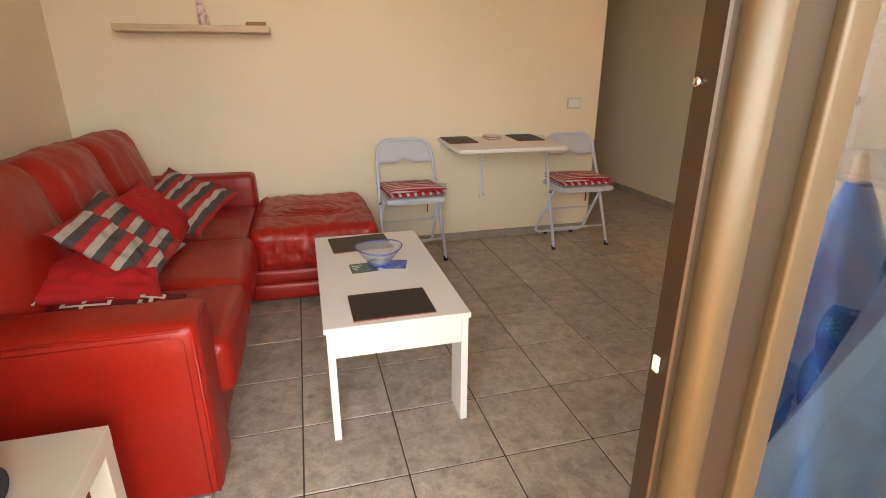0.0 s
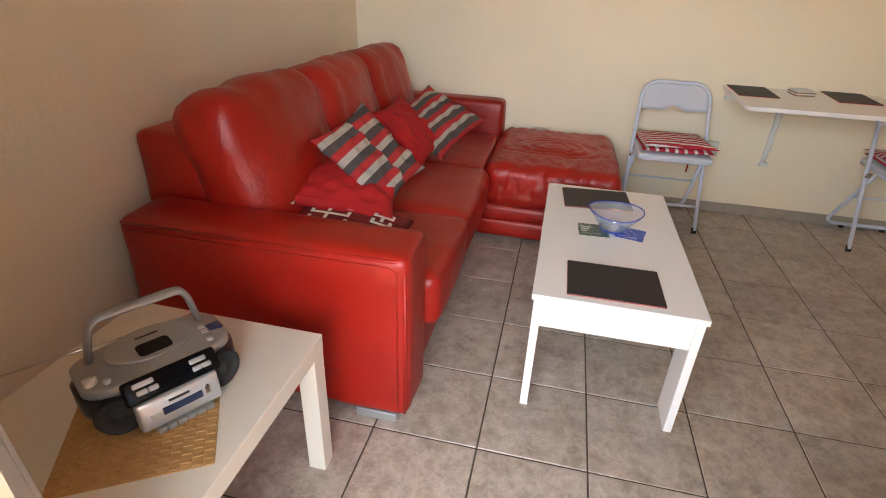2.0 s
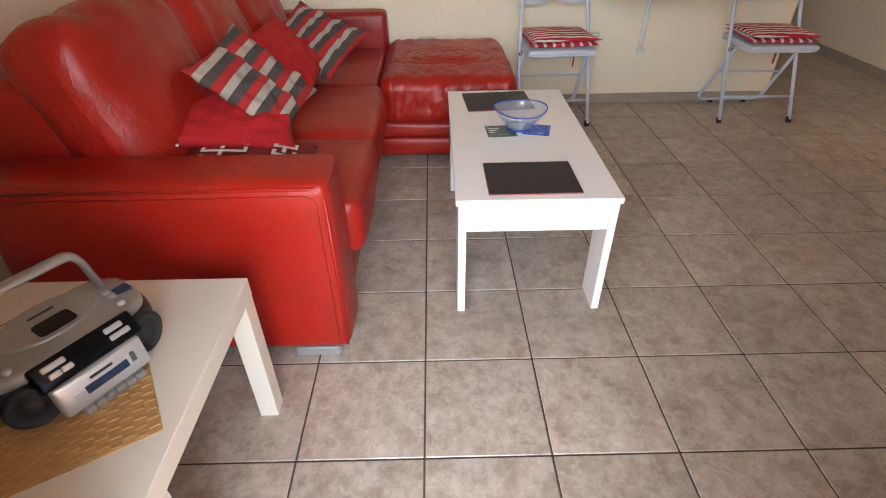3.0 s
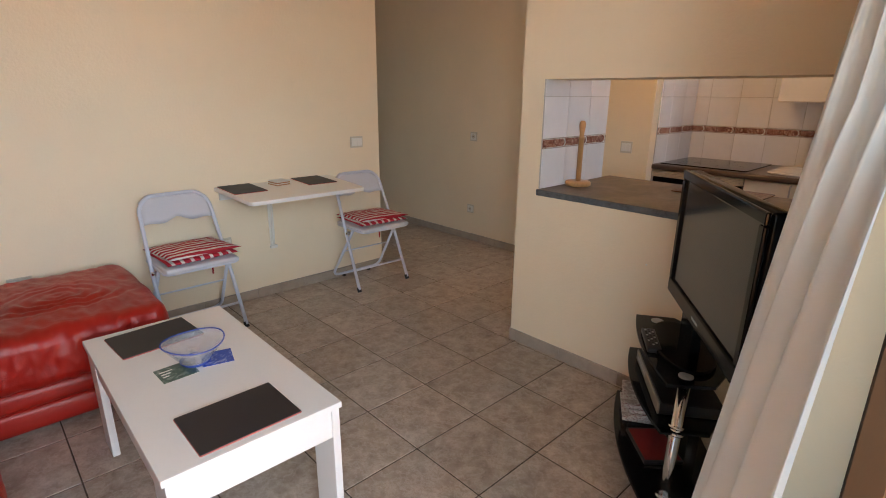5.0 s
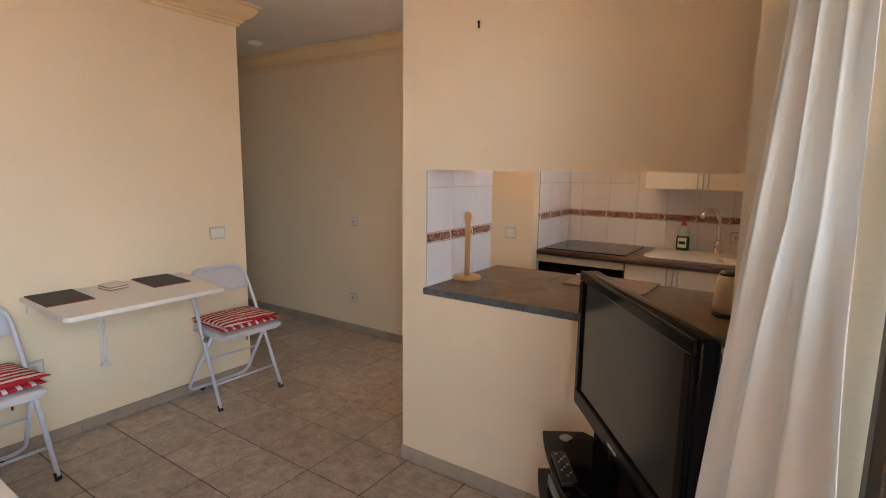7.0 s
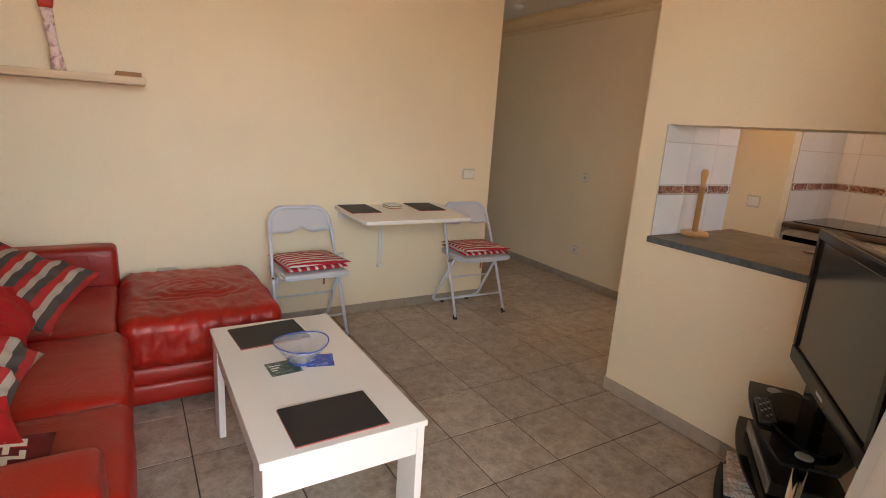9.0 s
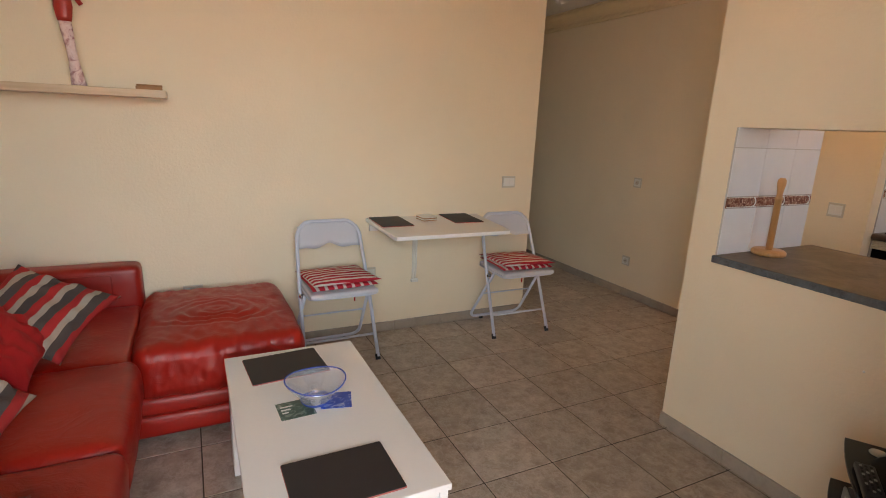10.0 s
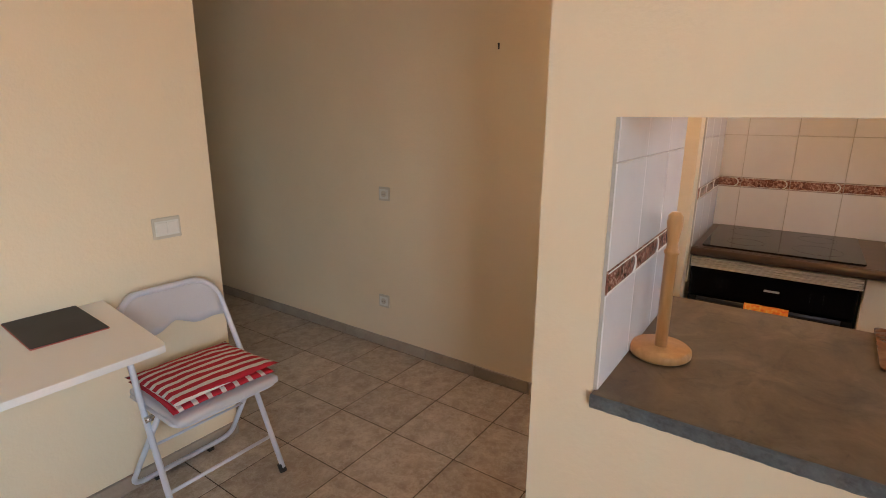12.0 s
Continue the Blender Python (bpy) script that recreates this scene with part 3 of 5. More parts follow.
# terrace outside the door
solid("terrace_floor", box(-15.0, 9.0, -3.2, 0.4555, -0.12, -0.02), "terracotta", "sunlit terracotta terrace paving", "terrace", "structure")
solid("terrace_parapet", box(-15.0, 9.0, -3.2, -3.05, -0.02, 0.95, 0.01), "facade", "rendered grey terrace parapet", "parapet", "structure")
# added, unseen: keeps sky and sun from the right off the left wall
solid("terrace_divider", box(2.60, 2.74, -3.049, 0.449, -0.02, 2.499), "facade", "added unseen wall that blocks light at the end of the terrace", "wall", "structure")
# unseen slab, added to shade the paving by the door and cut sky light
solid("terrace_roof", box(-15.0, 9.0, -0.60, 0.449, 2.5, 2.65), "facade", "added unseen slab that shades the terrace by the door", "roof", "structure")
solid("ground", box(-400, 400, -400, 400, -3.3, -3.2), "terracotta", "dry reddish ground below the terrace", "ground", "structure")


def baseboard(name, runs, h=0.062, d=0.011):
    root = thing(name, "beige-grey stone skirting tiles along the wall", "skirting", kind="structure")
    for (xa, ya), (xb, yb) in runs:
        a, c = Vector((xa, ya)), Vector((xb, yb))
        L = (c - a).length
        dr = (c - a) / L
        nrm = Vector((dr.y, -dr.x))
        n = max(1, round(L / T))
        for i in range(n):
            s0, s1 = i * L / n + 0.001, (i + 1) * L / n - 0.001
            jut = 0.0008 * ((i * 7) % 3)
            b = box(s0, s1, -0.002, d + jut, 0.0, h + 0.0006 * ((i * 5) % 3), 0.002, 1)
            m = Matrix(((dr.x, nrm.x, 0, a.x), (dr.y, nrm.y, 0, a.y), (0, 0, 1, 0), (0, 0, 0, 1)))
            b.transform(m)
            part("skirting_tile", finish(b), "skirting", root)
    return root


baseboard("baseboard", [((XL, 0.75), (XL, YF)), ((XL, YF), (2.735, YF)), ((2.735, YF + 0.01), (2.735, 6.0)), ((XC, 6.0), (XC, YK)),
                        ((3.09, 2.10), (XR, 2.10)), ((XR, 2.10), (XR, 0.78))])

# ---- patio door and curtains ----
door = thing("patio_door", "bronze aluminium sliding patio door, slid open, with tinted glass", "door", kind="structure")
part("stile", box(0.892, 1.005, 0.433, 0.461, 0.02, 2.12, 0.002, 1), "bronze", door)
part("stile_edge", lathe([(0.0183, 0.0), (0.0183, 2.10)], 24, 0.9190, 0.428, 0.02), "champagne", door, "rounded champagne-coloured stile face")
part("stile_groove", box(0.9375, 0.9755, 0.423, 0.4325, 0.02, 2.12, 0.001, 1), "bronze", door)
part("glazing_bead", box(0.9755, 1.0047, 0.412, 0.4325, 0.02, 2.12, 0.004, 3), "champagne", door)
part("far_stile", box(1.86, 1.93, 0.415, 0.461, 0.02, 2.12, 0.003, 1), "bronze", door)
part("top_rail", box(1.006, 1.859, 0.420, 0.458, 2.03, 2.12, 0.003, 1), "bronze", door)
part("bottom_rail", box(1.006, 1.859, 0.420, 0.458, 0.02, 0.11, 0.003, 1), "bronze", door)
part("pane", box(1.0055, 1.859, 0.436, 0.441, 0.111, 2.029), "pane", door, "reflective tinted glass")
part("latch", box(0.888, 0.8915, 0.444, 0.453, 0.971, 0.988, 0.0015, 1), "plate_pl", door, "white latch keeper")
for zz in (1.228, 0.54, 1.72):
    b = lathe([(0.0045, 0.0), (0.0035, 0.003)], 10)
    b.transform(pose(0.8915, 0.453, zz, 0, -90, 0))
    part("screw", b, "chrome", door)
part("track", box(0.121, 1.949, 0.405, 0.545, -0.002, 0.018, 0.004, 1), "bronze", door)
part("head_rail", box(0.121, 1.949, 0.405, 0.545, 2.121, 2.139), "bronze", door)

kw = thing("kitchen_window", "bronze framed kitchen window", "window", kind="structure")
for k in ((3.1, 3.7, 1.001, 1.05), (3.1, 3.7, 2.05, 2.099), (3.101, 3.15, 1.051, 2.049), (3.65, 3.699, 1.051, 2.049), (3.38, 3.42, 1.051, 2.049)):
    part("window_frame", box(k[0], k[1], 0.55, 0.6, k[2], k[3], 0.003, 1), "bronze", kw)
for a, c in ((3.151, 3.379), (3.421, 3.649)):
    p = part("pane", box(a, c, 0.572, 0.577, 1.051, 2.049), "clear", kw)
    p.visible_shadow = False


def curtain(name, path, waves, amp, phase, label, tape):
    """A gathered drape: path(s, t) is its middle line from the free edge, t runs from top to hem."""
    b = bmesh.new()
    nx, nz = int(waves * 18), 28
    rows = []
    for j in range(nz + 1):
        t = j / nz
        z = 2.30 - t * 2.275
        row = []
        for i in range(nx + 1):
            u = i / nx
            p, q = Vector(path(u, t)), Vector(path(min(1.0, u + 0.004) if u < 0.996 else u + 0.004, t))
            d = (q - p).normalized()
            n = Vector((-d.y, d.x))
            w = 2 * math.pi * waves * u + phase + 1.0 * noise.noise(Vector((u * 5 + phase, 0, 3))) + 0.3 * math.sin(2.2 * t + 6 * u)
            fold = math.sin(w) + 0.2 * math.sin(2 * w + 1.0)
            a = amp * (0.65 + 0.45 * t) * (1 + 0.4 * noise.noise(Vector((u * 7, t * 1.2, phase))))
            p = p + n * a * fold + d * a * 0.5 * math.cos(w)
            row.append(b.verts.new((p.x, p.y, z)))
        rows.append(row)
    for r0, r1 in zip(rows, rows[1:]):
        for i in range(nx):
            b.faces.new((r0[i], r0[i + 1], r1[i + 1], r1[i]))
    root = thing(name, label, "curtain")
    ob = part("drape", finish(b, True), "curtain", root)
    mod = ob.modifiers.new("thickness", 'SOLIDIFY')
    mod.thickness = 0.002
    part("heading_tape", box(tape[0], tape[1], 0.662, 0.686, 2.285, 2.33, 0.004, 1), "curtain", root)
    return root


def drawn_aside(s, t):
    """From the free edge by the door diagonally into the room, then along the wall."""
    z = 2.30 - 2.275 * t
    x0 = max(0.985, min(1.70, 1.41 + 0.85 * (z - 1.0)))
    y0 = 0.548 - 0.035 * t * t
    xe, ye = 1.83 - 0.40 * t, 0.602 + 0.165 * t
    if s < 0.5:
        k = s / 0.5
        return (x0 + (xe - x0) * k, y0 + (ye - y0) * k)
    k = (s - 0.5) / 0.5
    return (xe + (2.10 - xe) * k, ye + (0.665 - ye) * k)


curtain("curtain", drawn_aside, 6, 0.019, 0.4, "long off-white curtain drawn aside beside the patio door", (1.72, 2.10))
curtain("curtain", lambda s, t: (-0.27 + (0.11 + 0.09 * t) * s, 0.640 + 0.02 * t), 3, 0.020, 2.0, "long off-white curtain gathered beside the side table", (-0.28, -0.16))
rail = thing("curtain_rail", "white curtain rail above the patio door", "curtain rail")
part("rail", box(-0.62, 2.15, 0.66, 0.69, 2.335, 2.36, 0.004, 1), "white_pl", rail)
for xx in (-0.5, 0.75, 2.0):
    part("bracket", box(xx - 0.012, xx + 0.012, 0.665, 0.685, 2.361, 2.399), "white_pl", rail)

# folded parasol on the terrace
par = thing("parasol", "folded blue patterned parasol with a white tip leaning on the terrace", "parasol", pose(1.915, -0.085, -0.02, 3, -3, 0))
b = bmesh.new()
rings = []
for i in range(15):
    t = i / 14
    z = 1.0 - 0.86 * t
    row = []
    for k in range(48):
        a = 2 * math.pi * k / 48
        r = (0.026 + 0.185 * t ** 0.8) * (1 + 0.30 * t * math.sin(8 * a + 1.5 * t) * (0.6 + 0.4 * math.sin(3 * a)))
        row.append(b.verts.new((r * math.cos(a), r * math.sin(a), z)))
    rings.append(row)
for r0, r1 in zip(rings, rings[1:]):
    for k in range(48):
        b.faces.new((r0[k], r0[(k + 1) % 48], r1[(k + 1) % 48], r1[k]))
b.faces.new(rings[0])
part("canopy", finish(b, True), "parasol", par)
part("pole", rod((0, 0, 0), (0, 0, 0.99), 0.016), "white_pl", par)
part("tip", lathe([(0.02, 0.985), (0.021, 1.02), (0.014, 1.045), (0.017, 1.06), (0.008, 1.075)], 16), "white_pl", par, "white plastic tip")

# ---- sofa ----
sofa = thing("corner_sofa", "red leather corner sofa with chaise and loose back cushions", "sofa")
part("base", soft_box(-0.70, 0.245, 1.63, 3.56, 0.03, 0.24, 0.02, (10, 16, 8)), "leather_taut", sofa)
part("arm", soft_box(-0.63, 0.275, 1.425, 1.628, 0.033, 0.605, 0.032, (16, 9, 14), (0.004, 0.006, 0.006), 0.003, 6.0, 3.0), "leather_taut", sofa)
part("back_frame", soft_box(-0.705, -0.47, 1.64, 3.58, 0.24, 0.80, 0.035, (8, 18, 12), (0.006, 0.0, 0.006), 0.003, 5.0, 5.0), "leather_taut", sofa)
part("seat_cushion", soft_box(-0.46, 0.315, 1.632, 2.125, 0.235, 0.435, 0.04, (18, 16, 10), (0.012, 0.004, 0.012), 0.007, 7.0, 1.0, (1.6, 0.9, 1)), "leather", sofa)
part("seat_cushion", soft_box(-0.46, 0.31, 2.128, 2.735, 0.235, 0.435, 0.04, (18, 16, 10), (0.012, 0.004, 0.014), 0.007, 7.0, 8.0, (1.6, 0.9, 1)), "leather", sofa)
part("corner_cushion", soft_box(-0.46, 0.275, 2.74, 3.45, 0.235, 0.415, 0.035, (16, 16, 10), (0, 0, 0.010), 0.006, 8.0, 12.0), "leather", sofa)
part("chaise_base", soft_box(0.25, 0.885, 2.80, 3.54, 0.03, 0.135, 0.022, (14, 14, 8), (0.004, 0.006, 0)), "leather_taut", sofa)
part("chaise_band", soft_box(0.25, 0.895, 2.79, 3.545, 0.132, 0.222, 0.024, (14, 14, 8), (0.004, 0.008, 0)), "leather_taut", sofa)
b = soft_box(0.278, 0.945, 2.755, 3.55, 0.215, 0.445, 0.05, (96, 96, 20), (0.014, 0.014, 0.020), 0.008, 11.0, 21.0, (1.8, 0.7, 1))
for v in b.verts:
    x, y, z = v.co
    wob = noise.noise(Vector((x * 6, y * 6, 1.0)))
    dx, dy = (x - 0.60) / 0.27, (y - 3.12) / 0.17
    d = math.sqrt(dx * dx + dy * dy) + 0.16 * wob
    k = max(0.0, 1.0 - abs(d - 0.55) / 0.75) * (0.5 + 0.8 * max(0.0, -dy + 0.35))
    if z > 0.40:
        v.co.z += 0.0062 * k * math.sin(2 * math.pi * 3.4 * d)
        v.co.z += 0.003 * max(0.0, 1 - abs(y - 2.86) / 0.1) * math.sin(x * 70 + 5 * wob)
    elif y < 2.80:
        v.co.y -= 0.0035 * math.sin(x * 62 + 14 * (z - 0.3) + 5 * wob) * max(0.0, 0.6 + wob)
part("chaise_cushion", b, "leather", sofa)
part("end_arm", soft_box(-0.47, 0.275, 3.46, 3.605, 0.05, 0.605, 0.03, (14, 8, 12), (0.003, 0.004, 0.004), 0.002, 6.0, 9.0), "leather_taut", sofa)
for y0, y1, top, sd, lean in ((1.615, 2.21, 0.93, 2.0, 17), (2.20, 2.76, 0.92, 6.0, 16), (2.75, 3.33, 0.91, 11.0, 15)):
    b = soft_box(-0.125, 0.125, -(y1 - y0) / 2, (y1 - y0) / 2, -0.29, 0.25, 0.085, (24, 30, 30), (0.038, 0.012, 0.012), 0.013, 4.5, sd, (1, 1.5, 0.8))
    b.transform(Matrix.Translation((-0.385, (y0 + y1) / 2, top - 0.245)) @ pose(0, 0, 0, 0, -lean, 0))
    part("back_cushion", b, "leather", sofa)
part("end_arm_seam", tube(fillet([(0.15, 3.459, 0.44), (0.15, 3.459, 0.57), (-0.30, 3.459, 0.57)], 0.012), 0.003, 6), "leather_taut", sofa)
part("arm_seam", tube(fillet([(-0.58, 1.4215, 0.572), (0.22, 1.4225, 0.574), (0.243, 1.4225, 0.56), (0.243, 1.4225, 0.06)], 0.02), 0.0018, 6), "leather_taut", sofa)
part("foot", box(0.10, 0.235, 1.432, 1.56, 0.0, 0.033, 0.003, 1), "grey", sofa, "silver metal foot")
part("foot", box(0.70, 0.85, 2.86, 2.98, 0.0, 0.031, 0.003, 1), "grey", sofa, "silver metal foot")
part("foot", box(-0.66, -0.52, 1.47, 1.60, 0.0, 0.029, 0.003, 1), "grey", sofa, "silver metal foot")
part("piping", tube([(0.262, 1.432, 0.05), (0.264, 1.432, 0.3), (0.262, 1.434, 0.575)], 0.005, 8), "leather", sofa)
part("piping", tube(fillet([(-0.61, 1.43, 0.59), (0.24, 1.43, 0.59), (0.268, 1.45, 0.588), (0.268, 1.61, 0.588)], 0.03), 0.005, 8), "leather", sofa)


def pillow_thing(label, material, p, xd, yd, w, h, t, seed):
    z = Vector(xd).cross(Vector(yd))
    root = thing("throw_pillow", label, "pillow", frame_of(p, xd, z), "pillows on the sofa")
    part("cover", pillow(w * 1.03, h * 1.03, t, 30, 0.017, seed, 0.13), material, root)
    return root


p1 = pillow_thing("plain red cotton pillow lying against the sofa back", "red_cloth", (-0.113, 1.94, 0.585), (0.954, 0.237, -0.184), (-0.209, 0.965, 0.158), 0.395, 0.39, 0.10, 1.0)
p2 = pillow_thing("red, grey and beige striped pillow on the red sofa", "stripe_pieced", (-0.056, 2.07, 0.658), (0.735, 0.009, -0.678), (0.119, 0.983, 0.142), 0.355, 0.38, 0.085, 2.0)
p3 = pillow_thing("plain red cotton pillow between two striped pillows", "red_cloth", (-0.103, 2.713, 0.585), (0.703, -0.014, -0.711), (0.024, 1.0, 0.004), 0.34, 0.40, 0.10, 3.0)
p4 = pillow_thing("red, grey and beige striped pillow by the sofa corner", "stripe", (-0.038, 2.97, 0.58), (0.89, -0.304, -0.339), (0.415, 0.847, 0.331), 0.40, 0.40, 0.10, 4.0)
for pp, xx in ((p1, -0.17), (p2, 0.16)):
    part("care_label", box(xx, xx + 0.03, -0.205, -0.175, 0.008, 0.011), "label", pp, "white sewn-in care label")
kp = thing("throw_pillow", "dark red pillow with cream key-pattern braid behind the sofa arm", "pillow", frame_of((-0.085, 1.728, 0.482), (1, 0.04, -0.05), (0, -0.22, 1)), "pillows on the sofa")
part("cover", pillow(0.50, 0.30, 0.13, 18, 0.006, 7.0), "dark_red", kp)
for x0, w in ((-0.235, 0.075), (-0.075, 0.135), (0.130, 0.070)):
    # key braid: stepped bars that follow the swell of the pillow
    for k in range(5):
        v0 = -0.11 + k * 0.044
        for (a, c, d, e) in ((0, w, 0, 0.011), (0, 0.012, 0.011, 0.03), (w * 0.4, w * 0.4 + 0.012, 0.017, 0.044), (w - 0.012, w, 0.011, 0.03)):
            b = bmesh.new()
            n = 4
            g = []
            for i in range(n + 1):
                row = []
                for j in range(n + 1):
                    x = x0 + a + (c - a) * i / n
                    y = v0 + d + (e - d) * j / n
                    u, v = min(0.99, abs(x / 0.25)), min(0.99, abs(y / 0.15))
                    row.append(b.verts.new((x, y, 0.065 * ((1 - u * u) * (1 - v * v)) ** 0.42 + 0.008)))
                g.append(row)
            for g0, g1 in zip(g, g[1:]):
                for j in range(n):
                    b.faces.new((g0[j], g1[j], g1[j + 1], g0[j + 1]))
            part("braid", finish(b, True), "key_cloth", kp)

# ---- coffee table ----
ct = thing("coffee_table", "white laminate coffee table with board legs", "coffee table", pose(0.852, 2.105, 0, 0, 0, -0.2))
part("tabletop", box(-0.25, 0.25, -0.488, 0.488, 0.420, 0.440, 0.0015, 1), "white", ct)
for sx in (-1, 1):
    part("apron", box(min(sx * 0.238, sx * 0.222), max(sx * 0.238, sx * 0.222), -0.36, 0.36, 0.338, 0.4195), "white", ct)
    for sy in (-1, 1):
        a, c = sorted((sx * 0.242, sx * 0.217))
        d, e = sorted((sy * 0.484, sy * 0.361))
        part("leg", box(a, c, d, e, 0.0, 0.4195, 0.001, 1), "white", ct)
for sy in (-1, 1):
    d, e = sorted((sy * 0.481, sy * 0.463))
    part("end_apron", box(-0.2165, 0.2165, d, e, 0.325, 0.4195, 0.001, 1), "white", ct)


def placemat(cx, cy, z, w, d, rot, label="black rectangular placemat with a red edge"):
    r = thing("placemat", label, "placemat", pose(cx, cy, z, 0, 0, rot), "placemats")
    part("backing", prism(rounded_rect(-w / 2, w / 2, -d / 2, d / 2, 0.004, 3), 0.0, 0.003), "mat_edge", r, "red cork backing")
    part("surface", prism(rounded_rect(-w / 2 + 0.001, w / 2 - 0.001, -d / 2 + 0.0015, d / 2 - 0.001, 0.004, 3), 0.003, 0.0055, 0.0008, 1), "placemat", r)
    return r


placemat(0.842, 1.750, 0.4405, 0.285, 0.212, 0.5)
placemat(0.811, 2.447, 0.4405, 0.278, 0.215, 4.5)
lf = thing("leaflet", "dark green printed leaflet under the glass bowl", "leaflet", pose(0.79, 2.128, 0.4405, 0, 0, 3))
part("sheet", box(-0.055, 0.055, -0.052, 0.052, 0, 0.0015), "leaflet_green", lf)
for k in range(3):
    part("printed_line", box(-0.045, -0.005 - 0.01 * k, 0.02 - 0.018 * k, 0.027 - 0.018 * k, 0.0015, 0.0018), "label", lf)
lf = thing("leaflet", "blue printed leaflet under the glass bowl", "leaflet", pose(0.925, 2.135, 0.4405, 0, 0, -14))
part("sheet", box(-0.05, 0.05, -0.05, 0.05, 0, 0.0015), "leaflet_blue", lf)
bowl = thing("glass_bowl", "clear glass bowl with a blue wavy rim", "bowl", pose(0.860, 2.150, 0.443))
b = bmesh.new()
outer, inner = [], []
SEG = 40
prof_b = [(0.042, 0.0), (0.046, 0.006), (0.056, 0.022), (0.072, 0.042), (0.088, 0.060), (0.100, 0.075)]


def wavy(r, h, a, k):
    w = max(0.0, (h - 0.03) / 0.045)
    return (r * (1 + 0.02 * w * math.sin(3 * a + 0.5)) * math.cos(a), r * (1 + 0.02 * w * math.sin(3 * a + 0.5)) * math.sin(a), h + k + 0.004 * w * math.sin(2 * a + 1.2))


rings = [[b.verts.new(wavy(r, h, 2 * math.pi * i / SEG, 0)) for i in range(SEG)] for r, h in prof_b]
rings += [[b.verts.new(wavy(r - 0.004, h, 2 * math.pi * i / SEG, 0.002)) for i in range(SEG)] for r, h in reversed(prof_b)]
for r0, r1 in zip(rings, rings[1:]):
    for i in range(SEG):
        b.faces.new((r0[i], r0[(i + 1) % SEG], r1[(i + 1) % SEG], r1[i]))
b.faces.new(rings[0][::-1])
b.faces.new(rings[-1])
part("bowl_body", finish(b, True), "blue_glass", bowl)
pts = [Vector(wavy(0.0985, 0.076, 2 * math.pi * i / SEG, 0.002)) for i in range(SEG + 1)]
part("rim", tube(pts, 0.0022, 8), "blue_rim", bowl, "deep blue glass rim")
part("base_ring", lathe([(0.044, 0.0005), (0.049, 0.006), (0.05, 0.012)], 32, cap=False), "blue_rim", bowl, "blue glass foot")

# ---- wall table ----
wt = thing("wall_table", "white drop-leaf table fixed to the wall on a folding bracket", "table")
leaf = part("tabletop", prism([(1.498, 3.628), (1.502, 3.14), (1.512, 3.117), (1.53, 3.115), (2.215, 3.115), (2.236, 3.119), (2.245, 3.14), (2.285, 3.628)][::-1], 0.734, 0.756, 0.002, 2), "white", wt)
LEAF = Matrix.Translation((0, 3.115, 0.745)) @ pose(0, 0, 0, 1.5, 0, 0) @ Matrix.Translation((0, -3.115, -0.745))
leaf.matrix_local = LEAF
part("wall_batten", box(1.52, 2.26, 3.61, 3.628, 0.69, 0.733), "white", wt)
part("bracket_upright", box(1.817, 1.842, 3.614, 3.628, 0.335, 0.689, 0.003, 1), "white_pl", wt)
part("bracket_foot", box(1.81, 1.86, 3.605, 3.628, 0.325, 0.345, 0.003, 1), "white_pl", wt)
part("bracket_arm", box(1.82, 1.84, 3.22, 3.609, 0.711, 0.733, 0.002, 1), "white_pl", wt)
part("bracket_strut", tube(fillet([(1.83, 3.605, 0.36), (1.83, 3.59, 0.40), (1.83, 3.585, 0.66), (1.83, 3.56, 0.705)], 0.03), 0.007, 8), "white_pl", wt)
for cx, cy, rot in ((1.613, 3.487, 0), (2.098, 3.497, -2)):
    pm = placemat(0, 0, 0, 0.20, 0.27, 0, "black placemat on the white wall table")
    pm.matrix_world = LEAF @ pose(cx, cy, 0.7565, 0, 0, rot)
co = thing("coaster_stack", "stack of pale coasters on the wall table", "coasters", LEAF @ pose(1.86, 3.51, 0.7565, 0, 0, 8))
for k in range(4):
    part("coaster", prism(rounded_rect(-0.05, 0.05, -0.05, 0.05, 0.006, 3), 0.0065 * k, 0.0065 * k + 0.0055, 0.001, 1), "label" if k % 2 else "book", co)

# ---- folding chairs ----


